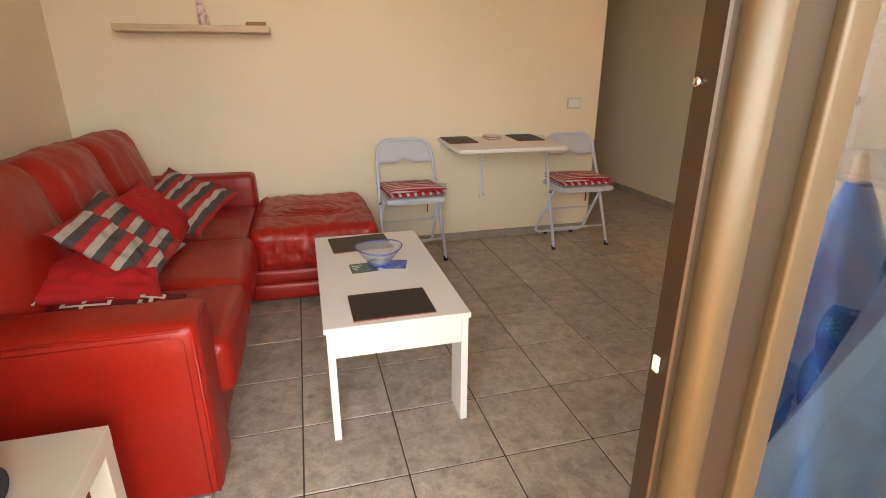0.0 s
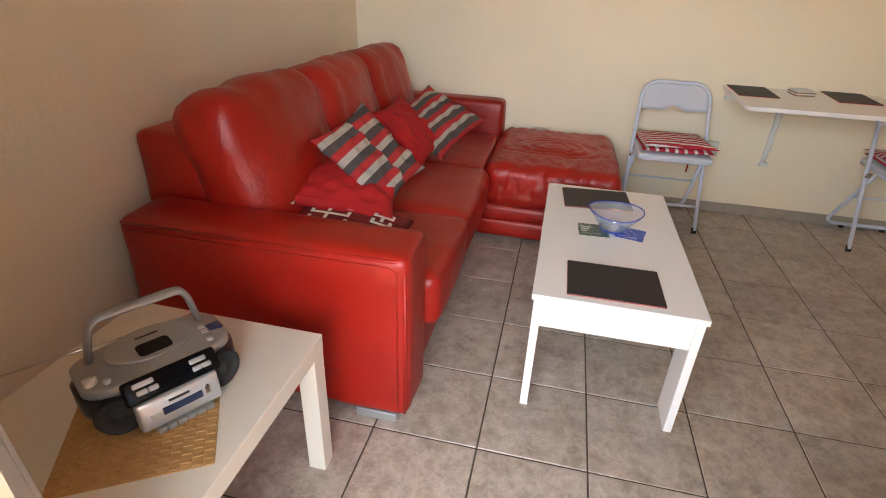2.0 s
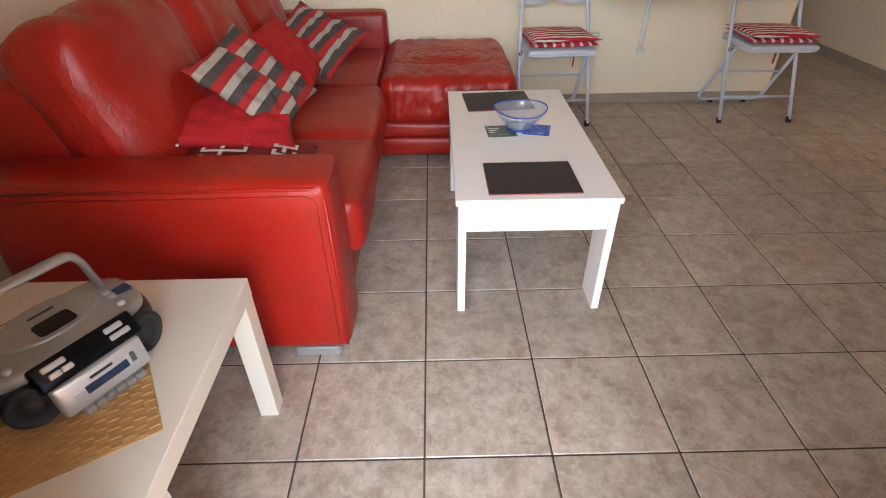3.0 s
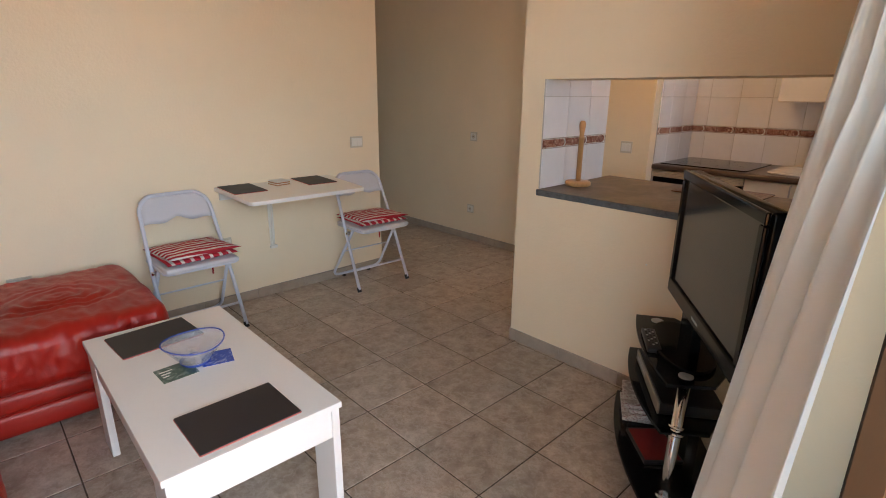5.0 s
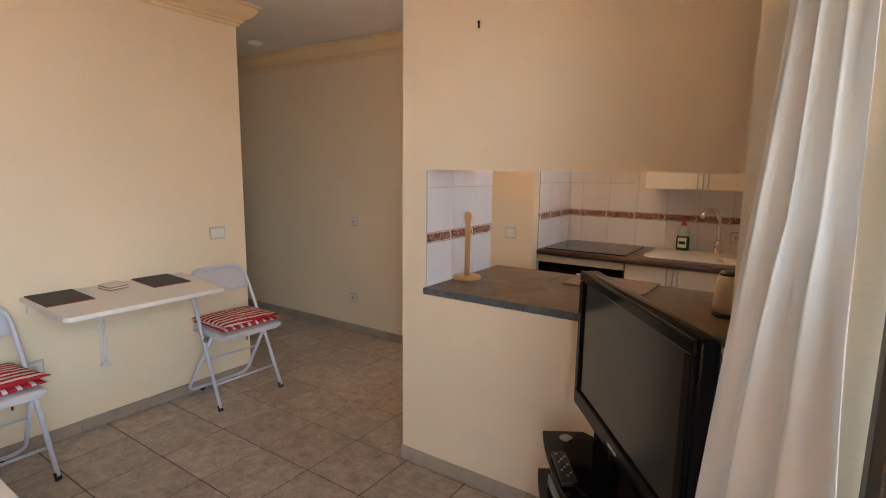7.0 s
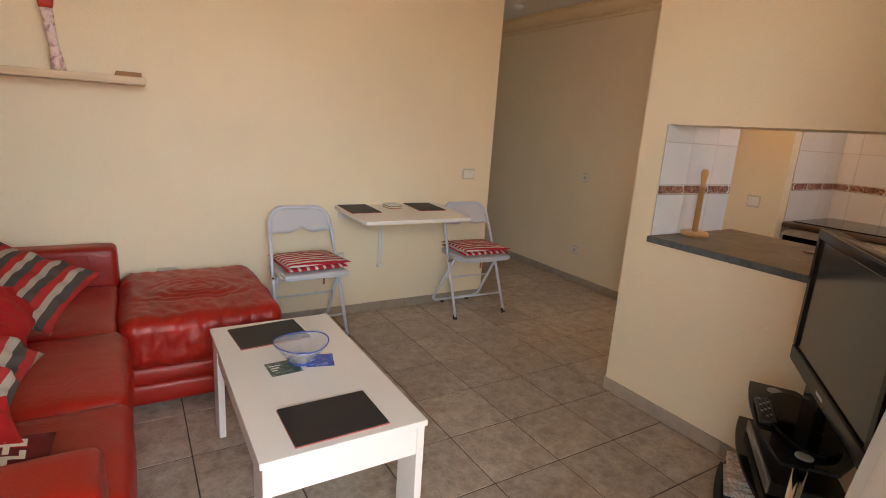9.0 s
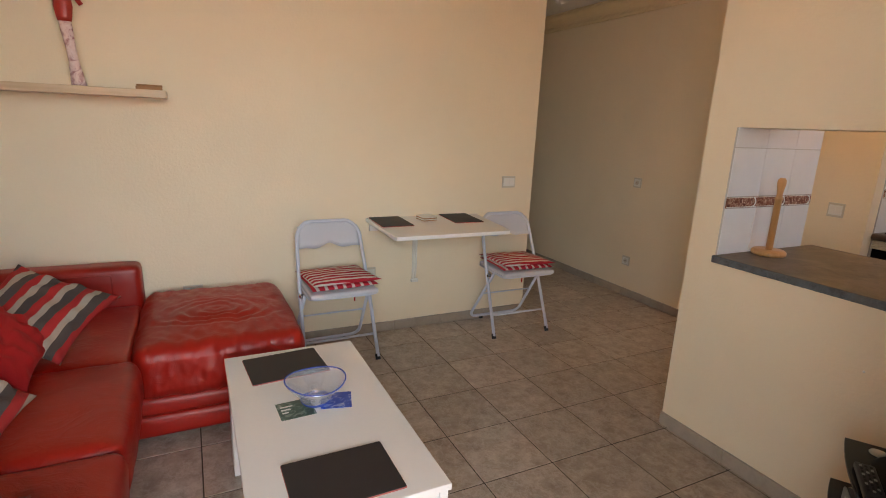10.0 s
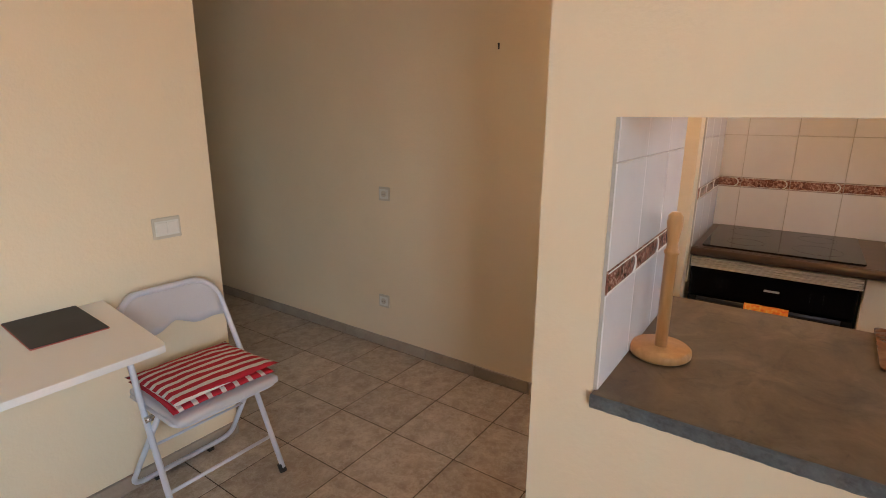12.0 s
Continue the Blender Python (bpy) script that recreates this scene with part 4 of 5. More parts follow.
def chair(m):
    root = thing("folding_chair", "folding chair with pale blue-grey steel frame, vinyl back and tied cushion", "chair", m, "folding chairs at the wall table")
    w = 0.205
    r = 0.0105
    # front legs run up into the back hoop
    fl = [(-0.21, 0.0, 0.018), (-0.20, 0.17, 0.42), (-0.185, 0.30, 0.722), (-0.13, 0.322, 0.777), (0.13, 0.322, 0.777), (0.185, 0.30, 0.722), (0.20, 0.17, 0.42), (0.21, 0.0, 0.018)]
    part("front_frame", tube(fillet(fl, 0.06, 6), r, 10), "frame_grey", root)
    rl = [(-0.182, 0.085, 0.435), (-0.207, 0.365, 0.022), (0.207, 0.365, 0.022), (0.182, 0.085, 0.435)]
    part("rear_frame", tube(fillet(rl, 0.07, 7), r * 0.95, 10), "frame_grey", root)
    part("front_stretcher", rod((-0.204, 0.06, 0.14), (0.204, 0.06, 0.14), 0.007, 10), "frame_grey", root)
    part("rear_stretcher", rod((-0.188, 0.21, 0.245), (0.188, 0.21, 0.245), 0.005, 10), "frame_grey", root)
    for sx in (-1, 1):
        part("rubber_foot", rod((sx * 0.21, -0.002, 0.0), (sx * 0.2085, 0.012, 0.032), 0.0145, 12), "rubber", root)
        part("rubber_pad", box(sx * 0.11 - 0.012, sx * 0.11 + 0.012, 0.353, 0.377, 0.0, 0.0145, 0.001, 1), "rubber", root)
        part("hinge", rod((sx * 0.178, 0.15, 0.39), (sx * 0.208, 0.15, 0.39), 0.012, 10), "chrome", root)
    seat = soft_box(-0.19, 0.19, -0.055, 0.295, 0.425, 0.455, 0.013, (14, 14, 8), (0, 0, 0.004))
    part("seat", seat, "chair_vinyl", root)
    part("seat_rim", tube(fillet([(-0.185, 0.28, 0.428), (-0.19, -0.045, 0.428), (0.19, -0.045, 0.428), (0.185, 0.28, 0.428)], 0.05, 6), 0.009, 8), "frame_grey", root)
    # backrest panel with a waved lower edge
    b = bmesh.new()
    n = 18
    cols = []
    for i in range(n + 1):
        u = 2 * i / n - 1
        x = u * 0.178
        lo = 0.638 + 0.016 * math.cos(2.0 * math.pi * u) * (1 - abs(u)) - 0.006 * abs(u)
        hi = 0.782 - 0.035 * max(0, abs(u) - 0.72) / 0.28
        col = []
        for j in range(7):
            z = lo + (hi - lo) * j / 6
            y = 0.30 + (z - 0.722) * 0.40 + 0.018 * (1 - u * u)
            col.append((x, y, z))
        cols.append(col)
    for sgn in (-0.006, 0.006):
        g = [[b.verts.new((p[0], p[1] + sgn, p[2])) for p in col] for col in cols]
        if sgn < 0:
            g_front = g
        for g0, g1 in zip(g, g[1:]):
            for j in range(6):
                b.faces.new((g0[j], g1[j], g1[j + 1], g0[j + 1]))
    rim_f = [c[0] for c in g_front] + [c for c in g_front[-1][1:]] + [c[-1] for c in g_front[-2::-1]] + [c for c in g_front[0][-2:0:-1]]
    rim_b = [c[0] for c in g] + [c for c in g[-1][1:]] + [c[-1] for c in g[-2::-1]] + [c for c in g[0][-2:0:-1]]
    for i in range(len(rim_f)):
        j = (i + 1) % len(rim_f)
        b.faces.new((rim_f[i], rim_f[j], rim_b[j], rim_b[i]))
    part("backrest", finish(b, True), "chair_vinyl", root)
    return root


def seat_pad(m, label):
    pad = thing("seat_cushion", label, "cushion", m, "striped seat cushions")
    b = pillow(0.380, 0.340, 0.036, 20, 0.003, 4.0)
    b.transform(pose(0, 0, 0.019))
    part("lower_pad", b, "seat_pad_cross", pad)
    b = pillow(0.390, 0.345, 0.040, 20, 0.004, 9.0)
    b.transform(pose(0.003, 0.004, 0.042, -1, 1.0, 3))
    part("upper_pad", b, "seat_pad", pad)
    part("tie", tube(fillet([(0.16, 0.16, 0.02), (0.18, 0.19, 0.0), (0.175, 0.185, -0.08), (0.165, 0.17, -0.19)], 0.04), 0.0045, 6), "red_cloth", pad, "red fabric tie")
    return pad


c1 = pose(1.245, 3.23, 0, 0, 0, 1)
c2 = pose(2.469, 3.245, 0, 0, 0, -1)
first = chair(c1)
copy_thing(first, c2)
pad1 = seat_pad(c1 @ pose(0.005, 0.125, 0.456, 0, 0, 3), "red and white striped cushions folded double on a folding chair")
copy_thing(pad1, c2 @ pose(0.0, 0.125, 0.456, 0, 0, -2))

# ---- shelf and ornaments ----
sh = thing("wall_shelf", "pale wooden floating shelf on the wall", "shelf")
part("board", box(-0.335, 0.457, 3.40, 3.629, 1.420, 1.455, 0.002, 1), "shelf_wood", sh)
bx = thing("wooden_box", "small brown box on the shelf", "box", pose(0.385, 3.51, 1.4555, 0, 0, 2))
part("body", box(-0.055, 0.055, -0.05, 0.05, 0, 0.016, 0.002, 1), "book", bx)
part("lid", box(-0.052, 0.056, -0.051, 0.05, 0.0163, 0.024, 0.002, 1), "book", bx)
b = bmesh.new()
for prof_o in ([(0.030, 0.0), (0.028, 0.03), (0.020, 0.10), (0.020, 0.17), (0.024, 0.24), (0.024, 0.27)],):
    join(b, lathe(prof_o, 14))
for v in b.verts:
    v.co.y *= 0.55
    v.co.x -= 0.10 * v.co.z - 0.015
orn = thing("ornament", "tall red and white abstract resin ornament standing on the shelf", "ornament", pose(0.095, 3.50, 1.4555))
part("lower_body", b, "ornament_white", orn)
b = lathe([(0.026, 0.27), (0.03, 0.29), (0.036, 0.33), (0.03, 0.40), (0.018, 0.44), (0.022, 0.47), (0.012, 0.50)], 14)
for v in b.verts:
    v.co.y *= 0.6
    v.co.x -= 0.012
part("upper_body", b, "ornament_red", orn)
b = rod((0.02, 0, 0.40), (0.055, 0.0, 0.345), 0.010, 8)
part("side_piece", b, "ornament_red", orn)

# ---- side table and radio ----
st = thing("side_table", "square cream-white side table with thick square legs", "side table", pose(-0.175, 0.992, 0))
part("tabletop", box(-0.27, 0.27, -0.27, 0.27, 0.40, 0.45, 0.0015, 1), "cream_laminate", st)
for sx in (-1, 1):
    for sy in (-1, 1):
        a, c = sorted((sx * 0.269, sx * 0.219))
        d, e = sorted((sy * 0.269, sy * 0.219))
        part("leg", box(a, c, d, e, 0.0, 0.3995, 0.001, 1), "cream_laminate", st)
sm = thing("straw_mat", "woven straw placemat on the side table", "placemat", pose(-0.105, 0.876, 0.4503, 0, 0, 31))
part("weave", prism(rounded_rect(-0.138, 0.138, -0.115, 0.115, 0.004, 2), 0.0, 0.0022), "straw", sm)
rng = random.Random(4)
strip = to_mesh("strand", box(-0.0092, 0.0092, -0.0045, 0.0045, 0.0, 0.0022, 0.001, 1), "straw")
for i in range(14):
    for j in range(22):
        if (i + j) % 2:
            continue
        ob = new("strand", strip)
        ob.parent = sm
        ob.matrix_local = pose(-0.1275 + i * 0.0196, -0.108 + j * 0.0103, 0.002, 0, 0, rng.uniform(-4, 4))

radio = thing("portable_stereo", "silver and black portable CD radio with raised carrying handle", "radio", pose(-0.143, 0.989, 0.4545, 0, 0, 58))


def loft(half, section, n=26, seg=28, power=3.2):
    """A rounded case along x: section(u) gives front, back, bottom and top at u from -1 to 1."""
    b = bmesh.new()
    rings = []
    for i in range(n + 1):
        u = math.sin(math.pi / 2 * (2 * i / n - 1))
        y0, y1, z0, z1 = section(u)
        row = []
        for k in range(seg):
            a = 2 * math.pi * k / seg
            c, d = math.cos(a), math.sin(a)
            cy = math.copysign(abs(c) ** (2 / power), c)
            cz = math.copysign(abs(d) ** (2 / power), d)
            row.append(b.verts.new((u * half, (y0 + y1) / 2 + cy * (y1 - y0) / 2, (z0 + z1) / 2 + cz * (z1 - z0) / 2)))
        rings.append(row)
    for g0, g1 in zip(rings, rings[1:]):
        for k in range(seg):
            b.faces.new((g0[k], g0[(k + 1) % seg], g1[(k + 1) % seg], g1[k]))
    b.faces.new(rings[0][::-1])
    b.faces.new(rings[-1])
    return finish(b, True)


def case_section(u):
    e = math.sqrt(max(0.0, 1 - abs(u) ** 5)) * 0.6 + 0.4
    return (-0.006 - 0.089 * e + 0.024 * u * u, 0.012 + 0.062 * e, 0.006 + 0.034 * u ** 4, 0.098 - 0.016 * u ** 6)


def top_section(u):
    e = math.sqrt(max(0.0, 1 - abs(u) ** 6)) * 0.5 + 0.5
    return (-0.004 - 0.077 * e + 0.022 * u * u, 0.010 + 0.068 * e, 0.080, 0.119 - 0.014 * u * u)


part("case", loft(0.150, case_section), "black", radio)
part("top_shell", loft(0.142, top_section, power=4.5), "silver", radio, "silver plastic top shell")
for sx in (-1, 1):
    m = pose(sx * 0.103, -0.0825, 0.048, 90, 0, sx * 20)
    b = lathe([(0.041, -0.014), (0.041, 0.0), (0.037, 0.003), (0.034, -0.002), (0.018, -0.006), (0.011, 0.0), (0.003, 0.003)], 30)
    b.transform(m)
    part("speaker", b, "rubber", radio, "black round speaker grille")
    part("foot", box(sx * 0.085 - 0.014, sx * 0.085 + 0.014, -0.05, 0.04, -0.0005, 0.010, 0.002, 1), "rubber", radio)
FRONT = pose(0, -0.101, 0.040, -9, 0, 0)


def on_front(name, x0, x1, z0, z1, proud, mat, label="", depth=0.006, bev=0.0015):
    b = box(x0, x1, -0.0125 - proud, -0.0125 - proud + depth, z0, z1, bev, 2)
    b.transform(FRONT)
    return part(name, b, mat, radio, label)


b = soft_box(-0.078, 0.078, -0.0125, 0.030, -0.030, 0.034, 0.007, (14, 8, 10), (0, 0.006, 0))
b.transform(FRONT)
part("front_panel", b, "silver_lt", radio, "bright silver front panel")
on_front("tape_window", -0.036, 0.040, -0.006, 0.010, 0.0065, "display", "dark blue cassette window")
on_front("latch", -0.058, -0.039, -0.006, 0.005, 0.0065, "silver_lt")
on_front("brand_bar", -0.022, 0.018, 0.0165, 0.0215, 0.006, "dark")
on_front("volume_slide", 0.046, 0.056, -0.004, 0.016, 0.006, "chrome")
for k in range(6):
    b = box(-0.054 + k * 0.0185, -0.0365 + k * 0.0185, -0.126, -0.098, 0.0, 0.0125, 0.003, 2)
    part("key", b, "silver", radio)
BAND = pose(0, -0.0905, 0.0945, -42, 0, 0)
b = soft_box(-0.088, 0.088, -0.013, 0.02, -0.023, 0.024, 0.006, (14, 8, 8), (0, 0.003, 0))
b.transform(BAND)
part("control_panel", b, "gloss_black", radio, "gloss black control panel")
for xx, zz, ww in ((-0.052, 0.009, 0.019), (-0.058, -0.006, 0.010), (-0.038, -0.006, 0.009), (0.050, 0.009, 0.016), (0.044, -0.006, 0.009), (0.062, -0.006, 0.009)):
    b = box(xx - ww, xx + ww, -0.0185, -0.012, zz - 0.0052, zz + 0.0052, 0.0025, 2)
    b.transform(BAND)
    part("button", b, "silver_lt", radio)
part("cd_lid", prism([(0.086 * math.cos(2 * math.pi * i / 40), 0.014 + 0.058 * math.sin(2 * math.pi * i / 40)) for i in range(40)], 0.112, 0.1225, 0.003, 3), "silver", radio, "raised silver disc lid")
part("lid_window", prism(rounded_rect(-0.032, 0.032, -0.032, 0.012, 0.010, 4), 0.1224, 0.1242, 0.001, 1), "gloss_black", radio)
part("brand_bar", box(-0.022, 0.022, 0.034, 0.040, 0.1224, 0.1232), "dark", radio)
part("knob", lathe([(0.0135, 0.104), (0.0135, 0.116), (0.0105, 0.119)], 20, -0.122, -0.026), "silver_lt", radio)
part("small_button", lathe([(0.007, 0.106), (0.007, 0.1165)], 14, -0.098, -0.048), "silver_lt", radio)
part("small_button", lathe([(0.007, 0.108), (0.007, 0.1165)], 14, 0.096, -0.048), "silver_lt", radio)
part("small_display", box(0.108, 0.136, -0.018, 0.006, 0.104, 0.1125, 0.001, 1), "display", radio)
for k in range(2):
    part("button", box(0.092, 0.104, -0.022 + 0.02 * k, -0.010 + 0.02 * k, 0.108, 0.1155, 0.001, 1), "silver_lt", radio)
part("handle", tube(fillet([(-0.112, 0.046, 0.090), (-0.094, 0.032, 0.182), (-0.080, 0.028, 0.207), (0.080, 0.028, 0.207), (0.094, 0.032, 0.182), (0.112, 0.046, 0.090)], 0.020, 5), 0.0072, 10, 1.75), "silver", radio, "silver carrying handle")
part("aerial", rod((0.12, 0.080, 0.102), (-0.30, 0.092, 0.122), 0.0022, 8), "chrome", radio, "thin telescopic aerial")

# ---- television and stand ----
U = Vector((-0.803, -0.596, 0))
tvm = frame_of((2.04, 0.965, 0), U, (0, 0, 1))
# local: x along the front towards the door; v counts towards the room
sgn_y = 1.0 if (tvm.to_3x3() @ Vector((0, 1, 0))).dot(Vector((0.6, -0.8, 0))) > 0 else -1.0
U0 = -0.14


def at(u, v, z):
    return Vector((u, -sgn_y * v, z))


def ybox(x0, x1, ya, yb, z0, z1, bevel=0.0, seg=2):
    a, c = sorted((sgn_y * ya, sgn_y * yb))
    return box(x0, x1, a, c, z0, z1, bevel, seg)


def shelf_glass(half, front, bulge, back, z0, z1, mid=U0):
    n = 14
    pts = [(mid + (2 * i / n - 1) * half, -sgn_y * (front + bulge * (1 - (2 * i / n - 1) ** 2))) for i in range(n + 1)]
    pts += [(mid + half - 0.01, sgn_y * back * 0.3), (mid + half * 0.5, sgn_y * back), (mid - half * 0.5, sgn_y * back), (mid - half + 0.01, sgn_y * back * 0.3)]
    return prism(pts, z0, z1, 0.003, 2)


stand = thing("tv_stand", "three-tier black glass television stand with chrome tube legs", "tv stand", tvm)
part("top_shelf", shelf_glass(0.27, 0.11, 0.03, 0.12, 0.458, 0.470), "black_glass", stand)
part("middle_shelf", shelf_glass(0.29, 0.115, 0.04, 0.12, 0.300, 0.311), "black_glass", stand)
part("bottom_shelf", shelf_glass(0.36, 0.145, 0.05, 0.12, 0.085, 0.099, U0 + 0.07), "black_glass", stand)
for sx in (-1, 1):
    lo, hi = at(U0 + 0.06 + sx * 0.30, 0.10, 0.03), at(U0 + sx * 0.212, 0.04, 0.47)
    part("tube_leg", rod(lo, hi, 0.018, 20), "chrome", stand)
    d = (hi - lo) / (hi.z - lo.z)
    for z in (0.075, 0.0995, 0.291, 0.3115, 0.449):
        p = lo + d * (z - lo.z)
        part("collar", rod(p, p + d * 0.009, 0.0245, 20), "chrome", stand)
    part("foot", lathe([(0.024, 0.0), (0.026, 0.018), (0.018, 0.034)], 18, lo.x, lo.y), "black", stand, "black plastic foot")
    part("cap", lathe([(0.023, 0.4702), (0.023, 0.4735), (0.016, 0.476)], 20, hi.x, hi.y), "grey", stand, "chrome end cap")
part("rear_tube", lathe([(0.019, 0.0), (0.019, 0.4575)], 18, U0, sgn_y * 0.09), "chrome", stand)

tv = thing("television", "black flat-screen television turned into the room on its stand", "television", tvm @ Matrix.Translation((0, 0, 0.4705)))
W2, Z0, Z1 = 0.362, 0.135, 0.60
part("housing", ybox(-W2, W2, -0.005, 0.045, Z0, Z1, 0.012, 3), "gloss_black", tv)
part("rear_bulge", ybox(-W2 + 0.05, W2 - 0.05, 0.0455, 0.085, Z0 + 0.04, Z1 - 0.04, 0.02, 3), "black", tv)
for nm, k in (("bezel_top", (-W2, W2, Z1 - 0.034, Z1)), ("bezel_bottom", (-W2, W2, Z0, Z0 + 0.055)), ("bezel_side", (-W2, -W2 + 0.034, Z0 + 0.0555, Z1 - 0.0345)), ("bezel_side", (W2 - 0.034, W2, Z0 + 0.0555, Z1 - 0.0345))):
    part(nm, ybox(k[0], k[1], -0.019, -0.0055, k[2], k[3], 0.005, 2), "gloss_black", tv)
part("screen", ybox(-W2 + 0.035, W2 - 0.035, -0.0105, -0.0056, Z0 + 0.056, Z1 - 0.035), "screen", tv)
part("stand_neck", ybox(-0.20, -0.06, 0.0, 0.035, 0.016, Z0 - 0.0005, 0.006, 2), "gloss_black", tv)
part("stand_foot", prism([(-0.13 + 0.20 * math.cos(2 * math.pi * i / 36), -sgn_y * 0.005 + 0.10 * math.sin(2 * math.pi * i / 36)) for i in range(36)], 0.0, 0.016, 0.006, 3), "gloss_black", tv)
part("brand_bar", ybox(-0.03, 0.03, -0.0205, -0.0192, Z0 + 0.022, Z0 + 0.03), "silver_lt", tv)
for k in range(6):
    part("side_button", box(W2 - 0.001, W2 + 0.002, sgn_y * 0.02 - 0.001, sgn_y * 0.02 + 0.001, Z0 + 0.09 + k * 0.018, Z0 + 0.096 + k * 0.018), "grey", tv)

rem = thing("remote_control", "black television remote control with grey buttons", "remote", tvm @ Matrix.Translation(at(-0.155, 0.103, 0.4702)) @ pose(0, 0, 0, 0, 0, -sgn_y * 3))
part("case", box(-0.085, 0.085, -0.024, 0.024, 0, 0.018, 0.005, 3), "black", rem)
for i in range(9):
    for j in range(3):
        part("button", box(-0.07 + i * 0.015, -0.062 + i * 0.015, -0.016 + j * 0.012, -0.009 + j * 0.012, 0.018, 0.0205, 0.001, 1), "rubber" if (i + j) % 3 else "grey", rem)
dvd = thing("dvd_player", "flat silver and black disc player on the middle shelf", "disc player", tvm @ Matrix.Translation((U0 + 0.01, 0, 0.3112)))
part("case", ybox(-0.19, 0.19, -0.10, 0.10, 0.004, 0.046, 0.003, 1), "black", dvd)
part("fascia", ybox(-0.191, 0.191, -0.108, -0.1005, 0.004, 0.046, 0.003, 1), "silver", dvd)
part("tray", ybox(-0.15, -0.02, -0.1105, -0.1085, 0.022, 0.036), "silver_lt", dvd)
for sx in (-1, 1):
    part("foot", ybox(sx * 0.16 - 0.012, sx * 0.16 + 0.012, -0.09, -0.06, 0.0, 0.0038), "rubber", dvd)
rng = random.Random(8)
for k in range(5):
    mg = thing("magazine", "printed magazine in a pile on the lowest shelf", "magazine", tvm @ Matrix.Translation(at(-0.29 + rng.uniform(-0.01, 0.01), 0.07 + rng.uniform(-0.01, 0.01), 0.0995 + 0.0145 * k)) @ pose(0, 0, 0, 0, 0, rng.uniform(-7, 7)), "magazine pile")
    part("booklet", box(-0.095, 0.095, -0.068, 0.068, 0, 0.0135, 0.001, 1), "paper", mg)
bx = thing("disc_case", "dark disc case with a red print on the lowest shelf", "disc case", tvm @ Matrix.Translation(at(-0.06, 0.07, 0.0995)) @ pose(0, 0, 0, 0, 0, 10))
part("case", box(-0.095, 0.095, -0.068, 0.068, 0, 0.015, 0.002, 1), "black", bx)
part("cover", box(-0.085, 0.088, -0.062, 0.062, 0.0152, 0.0162), "dark_red", bx)

# ---- sockets and switches ----


def plate(name, label, p, n, w, h, kind):
    """A wall plate at p, facing n."""
    nx, ny = n
    m = Matrix(((-ny, nx, 0, p[0]), (nx, ny, 0, p[1]), (0, 0, 1, p[2]), (0, 0, 0, 1)))
    root = thing(name, label, "socket" if kind == "socket" else "switch", m)
    part("plate", box(-w / 2, w / 2, 0.0005, 0.009, -h / 2, h / 2, 0.003, 2), "plate_pl", root)
    part("inner_frame", box(-w / 2 + 0.008, w / 2 - 0.008, 0.009, 0.0115, -h / 2 + 0.012, h / 2 - 0.012, 0.001, 1), "label", root)
    if kind == "socket":
        for k in range(max(1, round(w / 0.085))):
            cx = -w / 2 + w * (k + 0.5) / max(1, round(w / 0.085))
            b = lathe([(0.019, 0.0), (0.019, 0.0025), (0.015, 0.003)], 20)
            b.transform(pose(cx, 0.0115, 0, -90, 0, 0))
            part("socket_well", b, "plate_pl", root)
            # dark discs on the surface give the shade inside the pin holes
            for q in (-0.007, 0.007):
                b = lathe([(0.003, 0.0), (0.003, 0.0012)], 8)
                b.transform(pose(cx + q, 0.0146, 0, -90, 0, 0))
                part("pin_hole", b, "dark", root)
    else:
        k = kind
        ww = (w - 0.024) / k
        for i in range(k):
            part("rocker", box(-w / 2 + 0.012 + i * ww + 0.001, -w / 2 + 0.012 + (i + 1) * ww - 0.001, 0.0115, 0.0145, -h / 2 + 0.018, h / 2 - 0.018, 0.001, 1), "white_pl", root)
    return root


plate("light_switch", "white double light switch on the cream wall", (2.533, YF, 0.985), (0, -1), 0.105, 0.080, 2)
plate("wall_socket", "white double socket above the chaise", (0.507, YF, 0.405), (0, -1), 0.10, 0.055, "socket")
plate("wall_socket", "cream double socket behind a folding chair", (1.515, YF, 0.405), (0, -1), 0.10, 0.085, "socket")
plate("wall_socket", "white single socket on the corridor wall", (XC, 3.66, 0.960), (-1, 0), 0.080, 0.080, "socket")
plate("wall_socket", "white single socket low on the corridor wall", (XC, 3.68, 0.300), (-1, 0), 0.080, 0.080, "socket")
plate("light_switch", "cream light switch on the corridor wall", (XC, 2.20, 0.98), (-1, 0), 0.085, 0.080, 2)
plate("wall_socket", "white socket on the kitchen tiles", (XK - 0.012, 0.90, 0.985), (-1, 0), 0.080, 0.080, "socket")
smk = thing("smoke_detector", "round white smoke detector on the ceiling", "smoke detector", pose(3.40, 4.34, ZC))
part("housing", lathe([(0.055, -0.0005), (0.055, -0.014), (0.046, -0.026), (0.03, -0.032)], 28), "white_pl", smk)
part("sensor_ring", lathe([(0.020, -0.0325), (0.018, -0.037)], 20), "label", smk)
for p, n in (((XR, 1.717, 1.965), (-1, 0)), ((XC, 2.936, 1.713), (-1, 0))):
    hk = thing("picture_hook", "small dark picture hook nailed into the plaster", "hook", pose(*p))
    part("nail", rod((0.0, 0, 0.008), (-0.012, 0, 0.01), 0.002, 8), "dark", hk)
    part("hook_plate", box(-0.005, -0.0005, -0.004, 0.004, -0.014, 0.014, 0.001, 1), "dark", hk)
hole = thing("wall_plug", "small white wall plug in the plaster", "wall plug", pose(XR, 1.37, 0.62))
